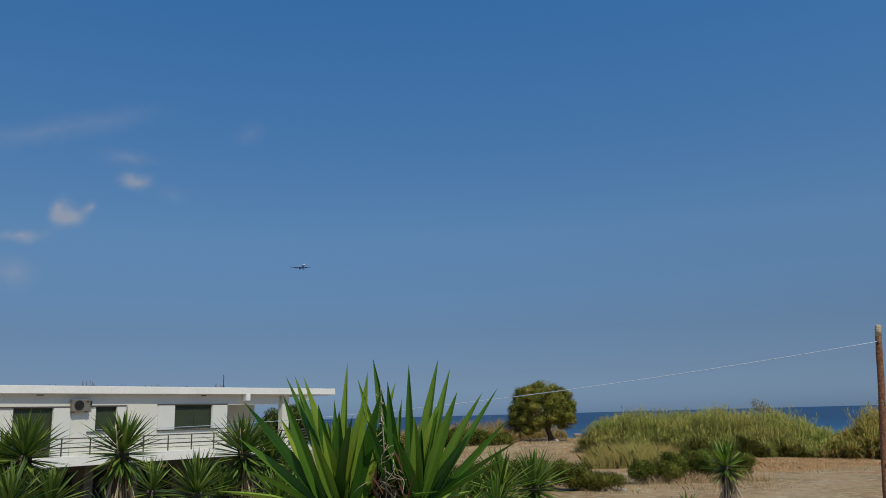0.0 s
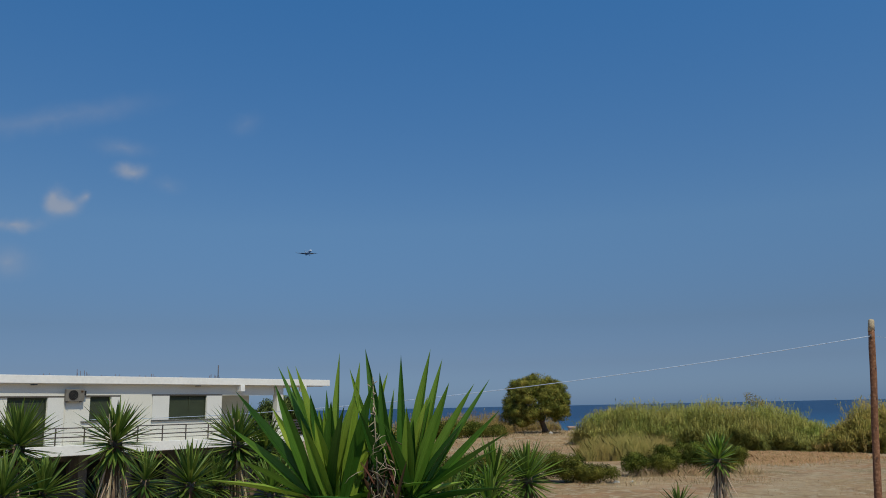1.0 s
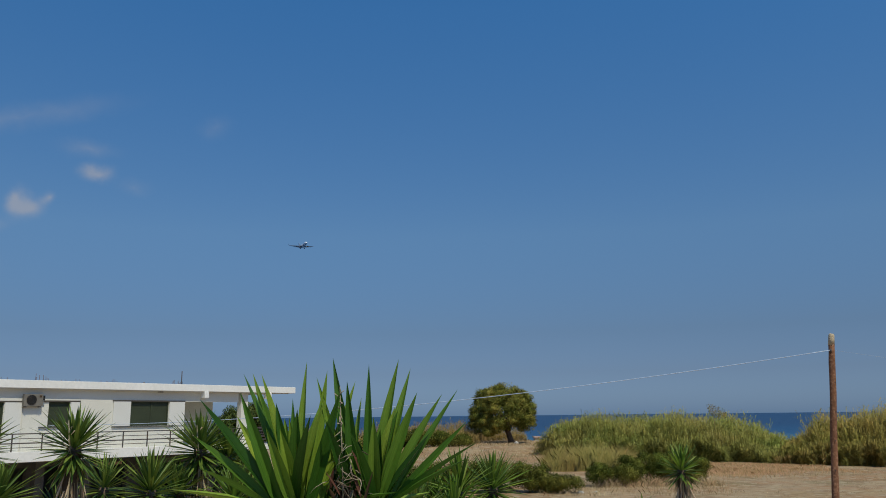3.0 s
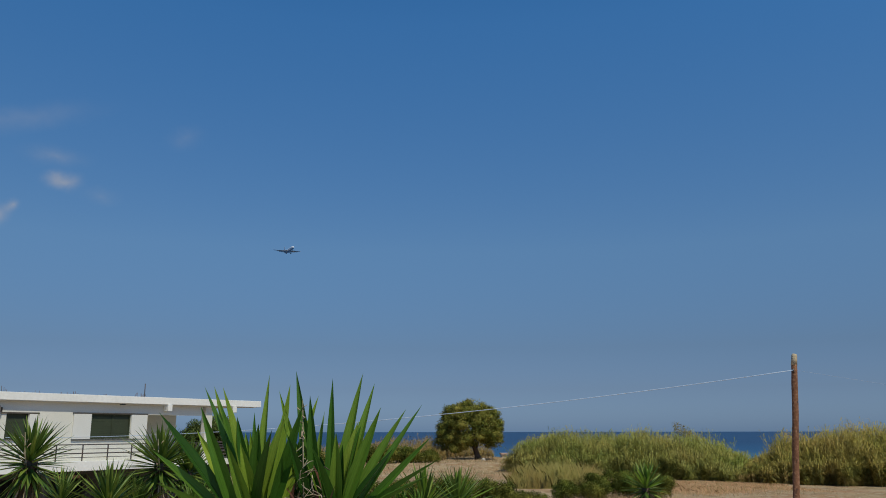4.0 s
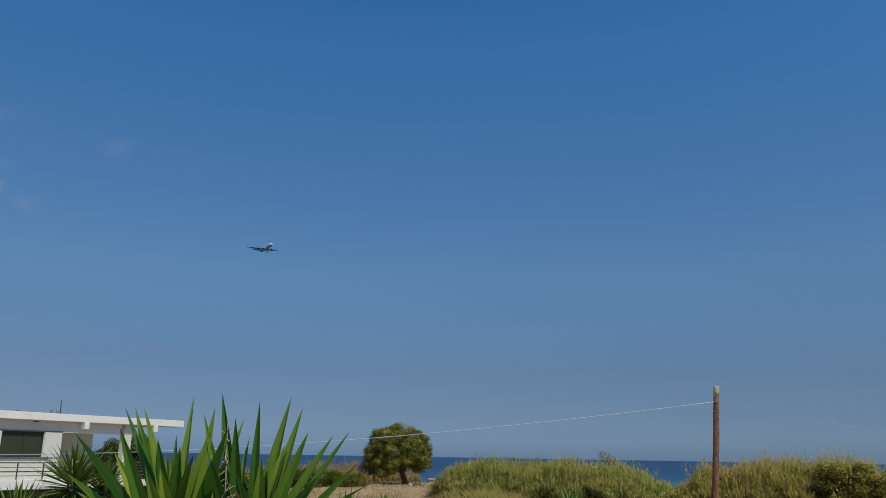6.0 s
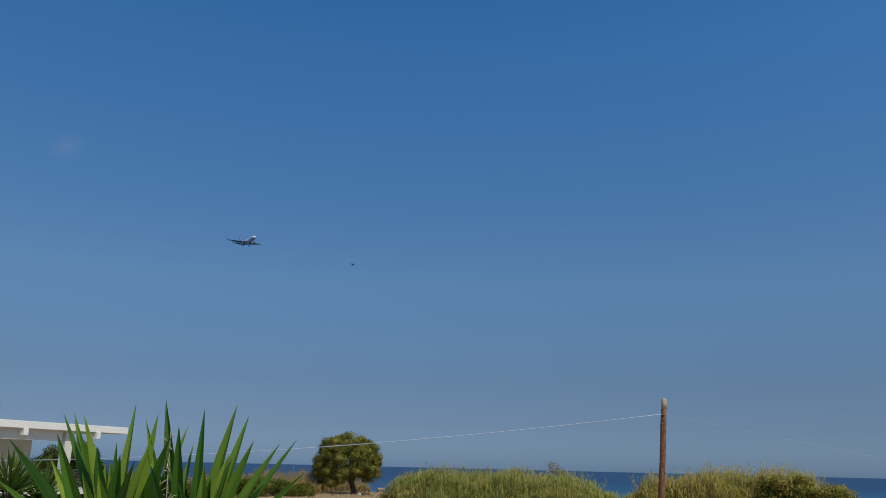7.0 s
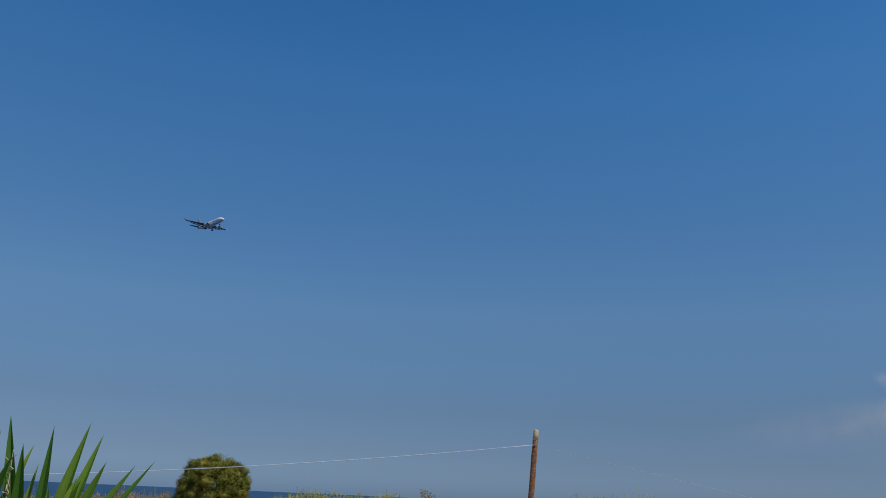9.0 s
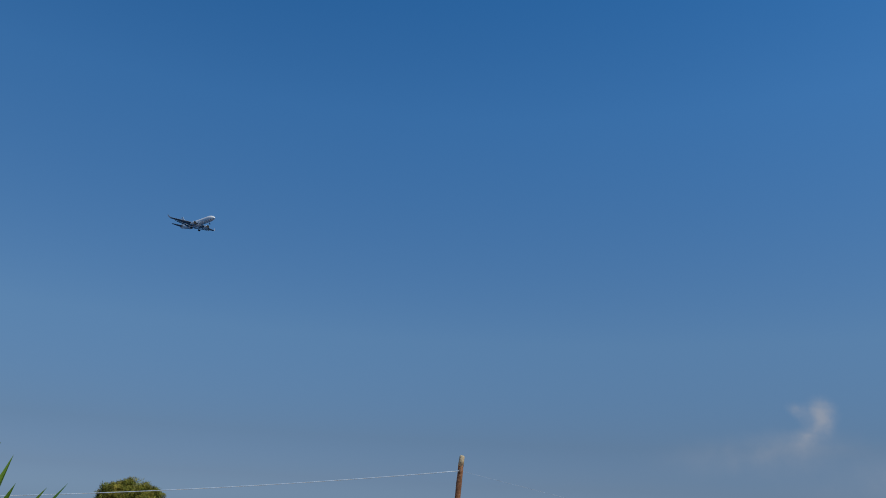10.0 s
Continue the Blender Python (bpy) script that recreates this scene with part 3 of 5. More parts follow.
    for u, n, h in ((-3.4, 5, 0.25), (0.95, 4, 0.2), (2.65, 7, 0.4), (3.87, 4, 0.2), (4.4, 4, 0.22), (5.85, 7, 0.26), (6.25, 5, 0.24), (8.05, 6, 0.2), (9.85, 7, 0.34)):
        bars = thing("rebar_cluster")
        tagged(bars, "cluster of rusty starter bars on the flat roof", "rebar", "starter bars on the roof")
        bars.matrix_basis = pose(-16.0, 33.7, 0, 0, 0, 50.0) @ pose(u, 3.0, 6.33)
        boxed("stub", (-0.2, 0.2, -0.2, 0.2, 0.0, 0.06), CONCRETE, bars)
        for k in range(n):
            x, y = rng.uniform(-0.5, 0.5), rng.uniform(-0.3, 0.3)
            x, y = max(-0.19, min(0.19, x)), max(-0.19, min(0.19, y))
            rod("bar", (x, y, 0.05), (x + rng.uniform(-0.03, 0.03), y, h * rng.uniform(0.5, 1.1)), 0.010, RUST, bars, 4)
    mast = thing("roof_mast")
    tagged(mast, "thin dark antenna mast on the flat roof", "antenna")
    mast.matrix_basis = pose(-16.0, 33.7, 0, 0, 0, 50.0) @ pose(9.8, 2.6, 6.335)
    boxed("foot", (-0.1, 0.1, -0.1, 0.1, 0, 0.05), CONCRETE, mast)
    rod("mast_tube", (0, 0, 0.04), (0, 0, 0.78), 0.025, IRON, mast, 8)
    rod("stay", (0.16, 0, 0.0), (0, 0, 0.3), 0.008, IRON, mast, 5)


build_house()

# ---------------------------------------------------------------- plants
def leaf_mesh(name, droop, fold, mat, curl=0.0, crease=False):
    """A sword-shaped leaf, one long along z and one wide along x, folded along its middle; droop bends it back."""
    prof = [(0.0, 0.70), (0.10, 0.76), (0.28, 0.94), (0.45, 1.0), (0.65, 0.78), (0.82, 0.44), (0.94, 0.15), (1.0, 0.0)]
    verts, faces = [], []
    z = y = 0.0
    last = 0.0
    for t, w in prof:
        a = droop * t * t
        z += (t - last) * math.cos(a)
        y += (t - last) * math.sin(a)
        last = t
        x = curl * t * t
        if w == 0:
            verts.append((x, -y, z))
        else:
            verts += [(x - w / 2, -y + fold * w, z), (x, -y, z), (x + w / 2, -y + fold * w, z)]
    for i in range(len(prof) - 2):
        a = i * 3
        faces += [(a, a + 1, a + 4, a + 3), (a + 1, a + 2, a + 5, a + 4)]
    a = (len(prof) - 2) * 3
    faces += [(a, a + 1, a + 3), (a + 1, a + 2, a + 3)]
    me = bpy.data.meshes.new(name)
    me.from_pydata(verts, [], faces)
    me.materials.append(mat)
    me.polygons.foreach_set("use_smooth", [not crease] * len(faces))
    return me


YOUNG = [leaf_mesh("leaf", 0.02, 0.2, LEAF_BRIGHT, 0.0, True), leaf_mesh("leaf", 0.12, 0.2, LEAF_BRIGHT, 0.12, True)]
FRESH = [leaf_mesh("leaf", d, 0.40, LEAF, c, True) for d, c in ((0.02, 0.0), (0.15, 0.15), (0.3, -0.2))]
OLIVE = [leaf_mesh("leaf", d, 0.22, LEAF_FAR, c, True) for d, c in ((0.1, 0.0), (0.4, 0.2), (0.75, -0.2))]
DROOPING = [leaf_mesh("leaf", d, 0.14, LEAF_FAR, c) for d, c in ((0.7, 0.25), (1.0, -0.3))]
WITHERED = [leaf_mesh("dead_leaf", d, 0.25, DEAD, c) for d, c in ((0.3, 0.6), (0.7, -0.8), (1.1, 0.9))]
RUSSET = [leaf_mesh("dead_leaf", 0.5, 0.3, RED_DEAD, 0.3)]


def put_leaf(mesh, parent, at, way, length, width, twist=0.0, name="leaf", face=None):
    """Sets one leaf; its channelled upper side looks up, or towards face."""
    d = Vector(way).normalized()
    up = Vector(face) if face else Vector((0, 0, 1)) if abs(d.z) < 0.995 else Vector((0, 1, 0))
    n = (up - d * d.dot(up)).normalized()
    x = n.cross(d).normalized()
    m = Matrix((x, n, d)).transposed().to_4x4()
    ob = new(name, mesh)
    ob.parent = parent
    ob.matrix_basis = Matrix.Translation(at) @ m @ Matrix.Rotation(twist, 4, "Z") @ Matrix.Diagonal((width, width, length, 1))
    return ob


def trunk(parent, top, radius, rng, lean=0.15):
    n = 7
    pts = [(lean * math.sin(i * 0.9) * (1 - i / (n - 1)), lean * math.cos(i * 1.3) * (1 - i / (n - 1)), top * i / (n - 1)) for i in range(n)]
    bm = tube(bmesh.new(), pts, [radius * (1.25 - 0.4 * i / (n - 1)) for i in range(n)], 10)
    for v in bm.verts:
        v.co += Vector((rng.uniform(-1, 1), rng.uniform(-1, 1), 0)) * radius * 0.08
    return part("trunk", bm, BARK, parent)


def rosette(parent, at, rng, n, length, width, meshes, low=-0.6, high=1.5):
    golden = 2.39996
    for k in range(n):
        f = (k + 0.5) / n
        e = high + (low - high) * f ** 0.85 + rng.uniform(-0.12, 0.12)
        a = k * golden + rng.uniform(-0.25, 0.25)
        way = Vector((math.cos(a) * math.cos(e), math.sin(a) * math.cos(e), math.sin(e)))
        pick = DROOPING if e < 0.25 and rng.random() < 0.6 else meshes
        put_leaf(rng.choice(pick), parent, Vector(at) + Vector((0, 0, -0.22 * f * length)) + way * 0.03, way,
                 length * rng.uniform(0.8, 1.08) * (0.8 + 0.2 * math.sin(math.pi * min(1, f * 1.3))), width * rng.uniform(0.8, 1.2), rng.uniform(-0.3, 0.3))


def skirt(parent, at, rng, n, length, width, drop):
    for k in range(n):
        a = rng.uniform(0, math.tau)
        e = rng.uniform(-1.55, -1.12)
        way = (math.cos(a) * math.cos(e), math.sin(a) * math.cos(e), math.sin(e))
        put_leaf(rng.choice(WITHERED), parent, Vector(at) + Vector((math.cos(a) * 0.09, math.sin(a) * 0.09, -rng.uniform(0.0, drop))), way,
                 length * rng.uniform(0.3, 1.2), width * rng.uniform(0.25, 0.75), rng.uniform(-1.5, 1.5), "dead_leaf")


def yucca(x, y, top, length, label, seed, n=70, dead=0, width=0.055, side_heads=(), low=-0.75, high=1.5, stem=False, meshes=OLIVE):
    rng = random.Random(seed)
    plant = thing("yucca", (x, y, ground_z(x, y) - 0.03))
    tagged(plant, label, "yucca", "yuccas in the garden")
    trunk(plant, top, 0.09, rng)
    rosette(plant, (0, 0, top + 0.02), rng, n, length, width, meshes, low, high)
    if dead:
        skirt(plant, (0, 0, top - 0.08), rng, dead, length * 0.85, width * 0.9, 0.6)
    if stem:
        st = part("flower_stem", tube(bmesh.new(), [(0.02, -0.1, top - 0.15), (0.0, -0.16, top + 0.1), (-0.02, -0.16, top + 0.3)], [0.009, 0.008, 0.004], 6), DEAD, plant, "dry pale flower stem")
        for k in range(8):
            z = top - 0.1 + 0.045 * k
            rod("twig", (0.0, -0.15, z), (rng.uniform(-0.09, 0.09), -0.17, z + 0.06), 0.004, DEAD, st, 4)
    for dx, dy, dz, s in side_heads:
        bm = tube(bmesh.new(), [(0, 0, top + dz - 0.9), (dx * 0.6, dy * 0.6, top + dz - 0.5), (dx, dy, top + dz)], [0.08, 0.07, 0.06], 8)
        part("branch", bm, BARK, plant)
        rosette(plant, (dx, dy, top + dz), rng, int(n * 0.75), length * s, width, meshes, low, high)
    return plant


def near_yucca():
    """The large two-headed yucca close to the camera: each leaf has its own foot, reach, rise, depth and width."""
    rng = random.Random(11)
    bx, by, top = YUCCA_AT
    plant = thing("yucca", (bx, by, 0))
    tagged(plant, "large two-headed yucca with broad glossy green leaves", "yucca")
    for dx in HEADS:
        bm = tube(bmesh.new(), [(0.0, 0.0, top - 1.6), (dx * 0.7, 0, top - 0.8), (dx, 0, top - 0.02)], [0.10, 0.085, 0.07], 10)
        part("branch", bm, BARK, plant)
    trunk(plant, top - 1.5, 0.12, rng, 0.08)
    for k in range(30):
        a, e = rng.uniform(0, math.tau), rng.uniform(0.2, 1.3)
        way = (math.cos(a) * math.cos(e), -abs(math.sin(a)) * math.cos(e), math.sin(e))
        put_leaf(rng.choice(FRESH), plant, (rng.uniform(-0.12, 0.14), rng.uniform(0.0, 0.1), top - rng.uniform(0.05, 0.2)), way, rng.uniform(0.16, 0.3), rng.uniform(0.035, 0.06), rng.uniform(-1, 1))
    for foot, reach, rise, deep, wide in LEAVES_A + LEAVES_B:
        at = Vector((foot, deep * 0.1, top + 0.02))
        way = Vector((reach - foot, deep, rise))
        side = (reach - foot) / way.length
        face = (rng.uniform(-0.35, 0.35) - 0.9 * side, -0.75, 0.35) if rise > 0.3 else (-0.3 * side, 0.2, 1.0)
        mesh = FRESH[0] if rise > 0.35 else FRESH[1]
        if rng.random() < (0.16 if rise > 0.3 else 0.0):
            mesh = rng.choice(YOUNG)
        put_leaf(mesh, plant, at, way, way.length * 1.02, wide * 0.76, rng.uniform(-0.35, 0.35), face=face)
    for hx in HEADS:
        for k in range(50):
            a = k * 2.39996 + rng.uniform(-0.3, 0.3)
            e = rng.uniform(-0.7, 0.3)
            way = Vector((math.cos(a) * math.cos(e), math.sin(a) * math.cos(e), math.sin(e)))
            put_leaf(rng.choice(FRESH[1:]), plant, Vector((hx, 0, top - 0.02 - 0.005 * k)), way, rng.uniform(0.42, 0.62), rng.uniform(0.05, 0.075), rng.uniform(-0.3, 0.3))
        for k in range(11):
            a = k * 2.39996
            e = rng.uniform(0.85, 1.35)
            way = Vector((math.cos(a) * math.cos(e) * 0.8, math.sin(a) * math.cos(e), math.sin(e)))
            put_leaf(rng.choice(FRESH[:2]), plant, Vector((hx, 0, top)) + way * 0.03, way, rng.uniform(0.34, 0.50), rng.uniform(0.055, 0.075), rng.uniform(-0.5, 0.5),
                     face=(-0.6 * way.x, -0.7, 0.4))
    # withered heart between the heads
    mid = sum(HEADS) / 2 + 0.02
    for k in range(22):
        put_leaf(FRESH[k % 2], plant, (mid + rng.uniform(-0.13, 0.13), rng.uniform(0.05, 0.2), top - 0.12), (rng.uniform(-0.3, 0.3), rng.uniform(-0.05, 0.3), 1), rng.uniform(0.32, 0.52), rng.uniform(0.055, 0.075), rng.uniform(-0.8, 0.8))
    for k in range(40):
        a, e = rng.uniform(0.0, math.pi), rng.uniform(0.1, 1.25)
        way = (math.cos(a) * math.cos(e), math.sin(a) * math.cos(e), math.sin(e))
        put_leaf(rng.choice(FRESH), plant, (mid + rng.uniform(-0.1, 0.1), rng.uniform(0.02, 0.12), top - rng.uniform(0.0, 0.25)), way,
                 rng.uniform(0.25, 0.45), rng.uniform(0.06, 0.09), rng.uniform(-0.6, 0.6))
    for hx in (*HEADS, mid):
        skirt(plant, (hx, -0.03, top - 0.02), rng, 26, 0.42, 0.05, 0.25)
        for k in range(10):
            a = rng.uniform(0, math.tau)
            put_leaf(RUSSET[0], plant, (hx + 0.05 * math.cos(a), 0.05 * math.sin(a), top - 0.03), (math.cos(a), math.sin(a), -1.2), rng.uniform(0.2, 0.35), 0.045, rng.uniform(-1, 1), "dead_leaf")
    # curled dry strips hanging down the middle, some pale and some dark
    heart = mid + 0.045
    for k in range(64):
        p = Vector((heart + rng.gauss(0, 0.035), rng.uniform(-0.17, -0.04), top - 0.08 + 0.38 * rng.random() ** 1.4))
        d = Vector((rng.uniform(-0.7, 0.7), rng.uniform(-0.5, 0.3), rng.uniform(-1.2, 0.3))).normalized()
        pts = []
        for q in range(7):
            pts.append(p.copy())
            d = (d + Vector((rng.uniform(-1, 1), rng.uniform(-1, 1), rng.uniform(-1.2, 0.8))) * 0.5).normalized()
            p = p + d * rng.uniform(0.01, 0.028)
        r = rng.uniform(0.6, 1.4)
        part("fibre", tube(bmesh.new(), pts, [0.0014 * r, 0.0019 * r, 0.002 * r, 0.0017 * r, 0.0014 * r, 0.001 * r, 0.0006], 4), PALE_DEAD if k % 3 else BARK, plant)
    for k in range(46):
        put_leaf(RUSSET[0] if k % 4 else rng.choice(WITHERED), plant, (heart + rng.gauss(0, 0.035), rng.uniform(-0.12, 0.02), top + rng.uniform(-0.04, 0.2)),
                 (rng.uniform(-0.5, 0.5), rng.uniform(-0.3, 0.1), -1 if k % 3 else 0.8), rng.uniform(0.08, 0.18), rng.uniform(0.009, 0.02), rng.uniform(-1.5, 1.5), "dead_leaf")
    for at, way, long, wide in (((0.13, -0.19, top - 0.03), (0.05, 0, 0.22), 0.24, 0.028), ((-0.10, -0.22, top - 0.08), (-0.17, -0.05, 0.15), 0.24, 0.036), ((-0.06, -0.22, top - 0.1), (-0.12, -0.02, 0.09), 0.16, 0.03)):
        put_leaf(RUSSET[0], plant, at, way, long, wide, 0.5, "dead_leaf")
    # withered flower stem with shrivelled blossoms
    bm = tube(bmesh.new(), [(heart - 0.02, -0.08, top), (heart - 0.035, -0.06, top + 0.3), (heart - 0.05, -0.02, top + 0.56)], [0.004, 0.0032, 0.0015], 6)
    stem = part("flower_stem", bm, PALE_DEAD, plant, "dry pale flower stem")
    for k in range(26):
        z = top + 0.1 + 0.017 * k
        x, y = heart - 0.025 - 0.05 * (z - top), -0.08 + 0.1 * (z - top)
        rod("twig", (x, y, z), (x + rng.uniform(-0.03, 0.03), y - 0.015, z + rng.uniform(-0.03, 0.02)), rng.uniform(0.0014, 0.0032), PALE_DEAD, stem, 4)


def cards(pts, ways, lengths, widths, rng, out=None):
    """Small lance-shaped leaf faces at the given points: verts and faces as arrays; out turns their faces outwards."""
    n = len(pts)
    d = ways / np.linalg.norm(ways, axis=1)[:, None]
    r = rng.normal(size=(n, 3)) * (1.0 if out is None else 0.35)
    if out is not None:
        r = r + out
    s = np.cross(d, r)
    s /= np.linalg.norm(s, axis=1)[:, None] + 1e-9
    L, w = lengths[:, None], widths[:, None]
    v = np.stack([pts, pts + d * L * 0.5 + s * w * 0.5, pts + d * L, pts + d * L * 0.5 - s * w * 0.5], 1).reshape(-1, 3)
    return v, np.arange(4 * n).reshape(n, 4)


def crown_points(lobes, n, rng, shell=0.55):
    """Points in the outer part of a group of lobes, thinned to leave gaps."""
    vol = np.array([l[3] * l[4] * l[5] for l in lobes]) ** 0.75
    which = rng.choice(len(lobes), n, p=vol / vol.sum())
    d = rng.normal(size=(n, 3))
    d /= np.linalg.norm(d, axis=1)[:, None]
    r = shell + (1 - shell) * rng.random(n) ** 0.6
    lo = np.array(lobes)
    bump = 1 + 0.11 * np.sin(d[:, 0] * 7 + which) * np.sin(d[:, 1] * 6 + 1.7 * which) + 0.06 * np.sin(d[:, 2] * 11 + which)
    p = lo[which, :3] + d * lo[which, 3:] * (r * bump)[:, None]
    return p, d


def foliage(name, lobes, n, length, width, mat, seed, parent=None, droop=0.0, label="", floor=None, shell=0.55):
    """A crown of many small leaves; each leaf takes its shading normal from the clump that it grows on."""
    rng = np.random.default_rng(seed)
    p, d = crown_points(lobes, n, rng, shell)
    ways = d * 0.5 + rng.normal(size=d.shape) * 0.7 + np.array([0, 0, -droop])
    v, f = cards(p, ways, length * rng.uniform(0.6, 1.3, n), width * rng.uniform(0.6, 1.3, n), rng, d)
    if floor is not None:
        v[:, 2] = np.maximum(v[:, 2], floor)
    ob = sheet(name, v.tolist(), f.tolist(), mat, parent, label, True)
    nrm = d + rng.normal(size=d.shape) * 0.28
    nrm /= np.linalg.norm(nrm, axis=1)[:, None]
    ob.data.normals_split_custom_set_from_vertices(np.repeat(nrm, 4, axis=0).tolist())
    return ob


def clumped(lobes, per, size, rng, low=0.1, push=0.74):
    """Small clumps sown over the skin of larger lobes."""
    out = []
    for cx, cy, cz, a, b, c in lobes:
        for k in range(per):
            d = Vector((rng.gauss(0, 1), rng.gauss(0, 1), rng.gauss(0.25, 1))).normalized()
            s = size * rng.uniform(0.6, 1.25)
            out.append((cx + d.x * a * push, cy + d.y * b * push, max(low, cz + d.z * c * push), s, s, s * 0.75))
    return out


def tamarisk():
    x, y = 13.85, 107.0
    z = ground_z(x, y)
    tree = thing("tree", (x, y, z - 0.05))
    tagged(tree, "round-crowned olive-green tamarisk tree on a bare bank", "tree")
    bm = bmesh.new()
    tube(bm, [(0.3, 0, 0), (0.15, 0, 0.7), (-0.1, 0, 1.4), (-0.6, 0.1, 2.6), (-1.0, 0.2, 4.2)], [0.48, 0.36, 0.32, 0.24, 0.1], 10)
    part("trunk", bm, BARK, tree)
    rng = random.Random(3)
    for k in range(9):
        a = k * 2.4
        bm = bmesh.new()
        r = rng.uniform(1.8, 3.2)
        tube(bm, [(-0.05, 0, 1.2 + 0.1 * k), (math.cos(a) * r * 0.5 - 0.5, math.sin(a) * r * 0.5, 2.6 + 0.15 * k), (math.cos(a) * r - 0.6, math.sin(a) * r, 3.8 + 0.3 * k)],
             [0.17, 0.11, 0.03], 7)
        part("limb", bm, BARK, tree)
    lobes = [(-1.2, 0, 4.6, 3.7, 3.5, 2.9), (-3.4, -0.3, 3.9, 1.8, 2.0, 1.8), (1.5, -0.2, 3.9, 2.0, 2.2, 1.9), (-1.2, -1.9, 3.4, 2.6, 1.7, 1.8), (-0.7, -0.8, 6.3, 2.2, 2.2, 1.5),
             (-2.6, 0.2, 5.5, 2.1, 2.0, 1.7), (1.9, -0.3, 3.6, 1.5, 1.5, 1.3), (-3.4, -0.2, 2.9, 1.1, 1.3, 1.0), (0.8, -2.0, 4.6, 1.6, 1.3, 1.5), (-2.4, -2.2, 4.9, 1.4, 1.1, 1.2),
             (-2.8, -1.7, 3.1, 1.3, 1.2, 0.9), (1.6, -1.5, 3.1, 1.2, 1.2, 0.9), (0.9, 0, 5.5, 2.0, 1.8, 1.5),
             (-3.5, -0.9, 2.3, 1.3, 1.2, 1.0), (1.7, -1.2, 2.5, 1.3, 1.2, 0.9), (-1.9, -2.2, 2.5, 1.1, 0.9, 0.8), (-2.0, -0.6, 6.0, 1.5, 1.5, 1.3), (-4.2, -0.2, 3.6, 1.1, 1.2, 1.5), (2.7, -0.2, 4.1, 1.0, 1.1, 1.3),
             (-2.6, -1.6, 2.0, 1.2, 1.0, 0.9), (-4.0, -0.5, 2.6, 1.0, 1.0, 1.1), (2.2, -1.0, 2.5, 1.2, 1.0, 1.0), (-3.2, 0, 5.9, 1.4, 1.3, 1.1), (1.7, 0, 5.7, 1.3, 1.2, 1.1)]
    clumps = clumped(lobes, 11, 0.6, rng, 1.5, 0.82)
    foliage("crown", clumps, 150000, 0.26, 0.045, TAMARISK, 21, tree, 0.9, shell=0.3)
    foliage("inner_crown", lobes, 16000, 0.34, 0.09, TAMARISK, 22, tree, 0.5)


def shrub(x, y, label, lobes, n, seed, mat=None, size=0.16, name="shrub"):
    z = ground_z(x, y)
    ob = thing(name, (x, y, z))
    tagged(ob, label, "shrub")
    rng = random.Random(seed)
    for k in range(5):
        a, r = rng.uniform(0, math.tau), rng.uniform(0.3, 0.7)
        l = lobes[k % len(lobes)]
        part("stem", tube(bmesh.new(), [(0.1 * math.cos(a), 0.1 * math.sin(a), -0.05), (l[0] * 0.6, l[1] * 0.6, l[2] * 0.6), (l[0] + r, l[1], l[2])], [0.06, 0.045, 0.015], 6), BARK, ob)
    foliage("crown", clumped(lobes, 9, 0.42 * min(1.6, max(0.8, size / 0.115)), rng), n, size * 0.85, size * 0.36, mat or SHRUB, seed, ob, 0.0, floor=0.0, shell=0.35)
    foliage("inner_crown", [(l[0], l[1], l[2], l[3] * 0.85, l[4] * 0.85, l[5] * 0.85) for l in lobes], n // 4, size, size * 0.5, mat or SHRUB, seed + 100, ob, 0.0, floor=0.0)
    return ob


def swath(name, v, k, mat, own):
    """Blades of k corners each, wound to look outwards, with shading normals bent towards the sunny side of the stand; own keeps each blade's."""
    blades = v.reshape(-1, k, 3)
    g = np.cross(blades[:, 1] - blades[:, 0], blades[:, 2] - blades[:, 0])
    g /= np.linalg.norm(g, axis=1)[:, None] + 1e-9
    back = g @ np.array([0.0, -0.85, 0.5]) < 0
    g[back] *= -1
    order = np.arange(len(v)).reshape(-1, k)
    order[back] = order[back][:, ::-1]
    ob = sheet(name, v.tolist(), order.tolist(), mat, smooth=True)
    nrm = g * own + np.array([0.1, -0.5, 0.65])
    nrm /= np.linalg.norm(nrm, axis=1)[:, None]
    ob.data.normals_split_custom_set_from_vertices(np.repeat(nrm, k, axis=0).tolist())
    return ob


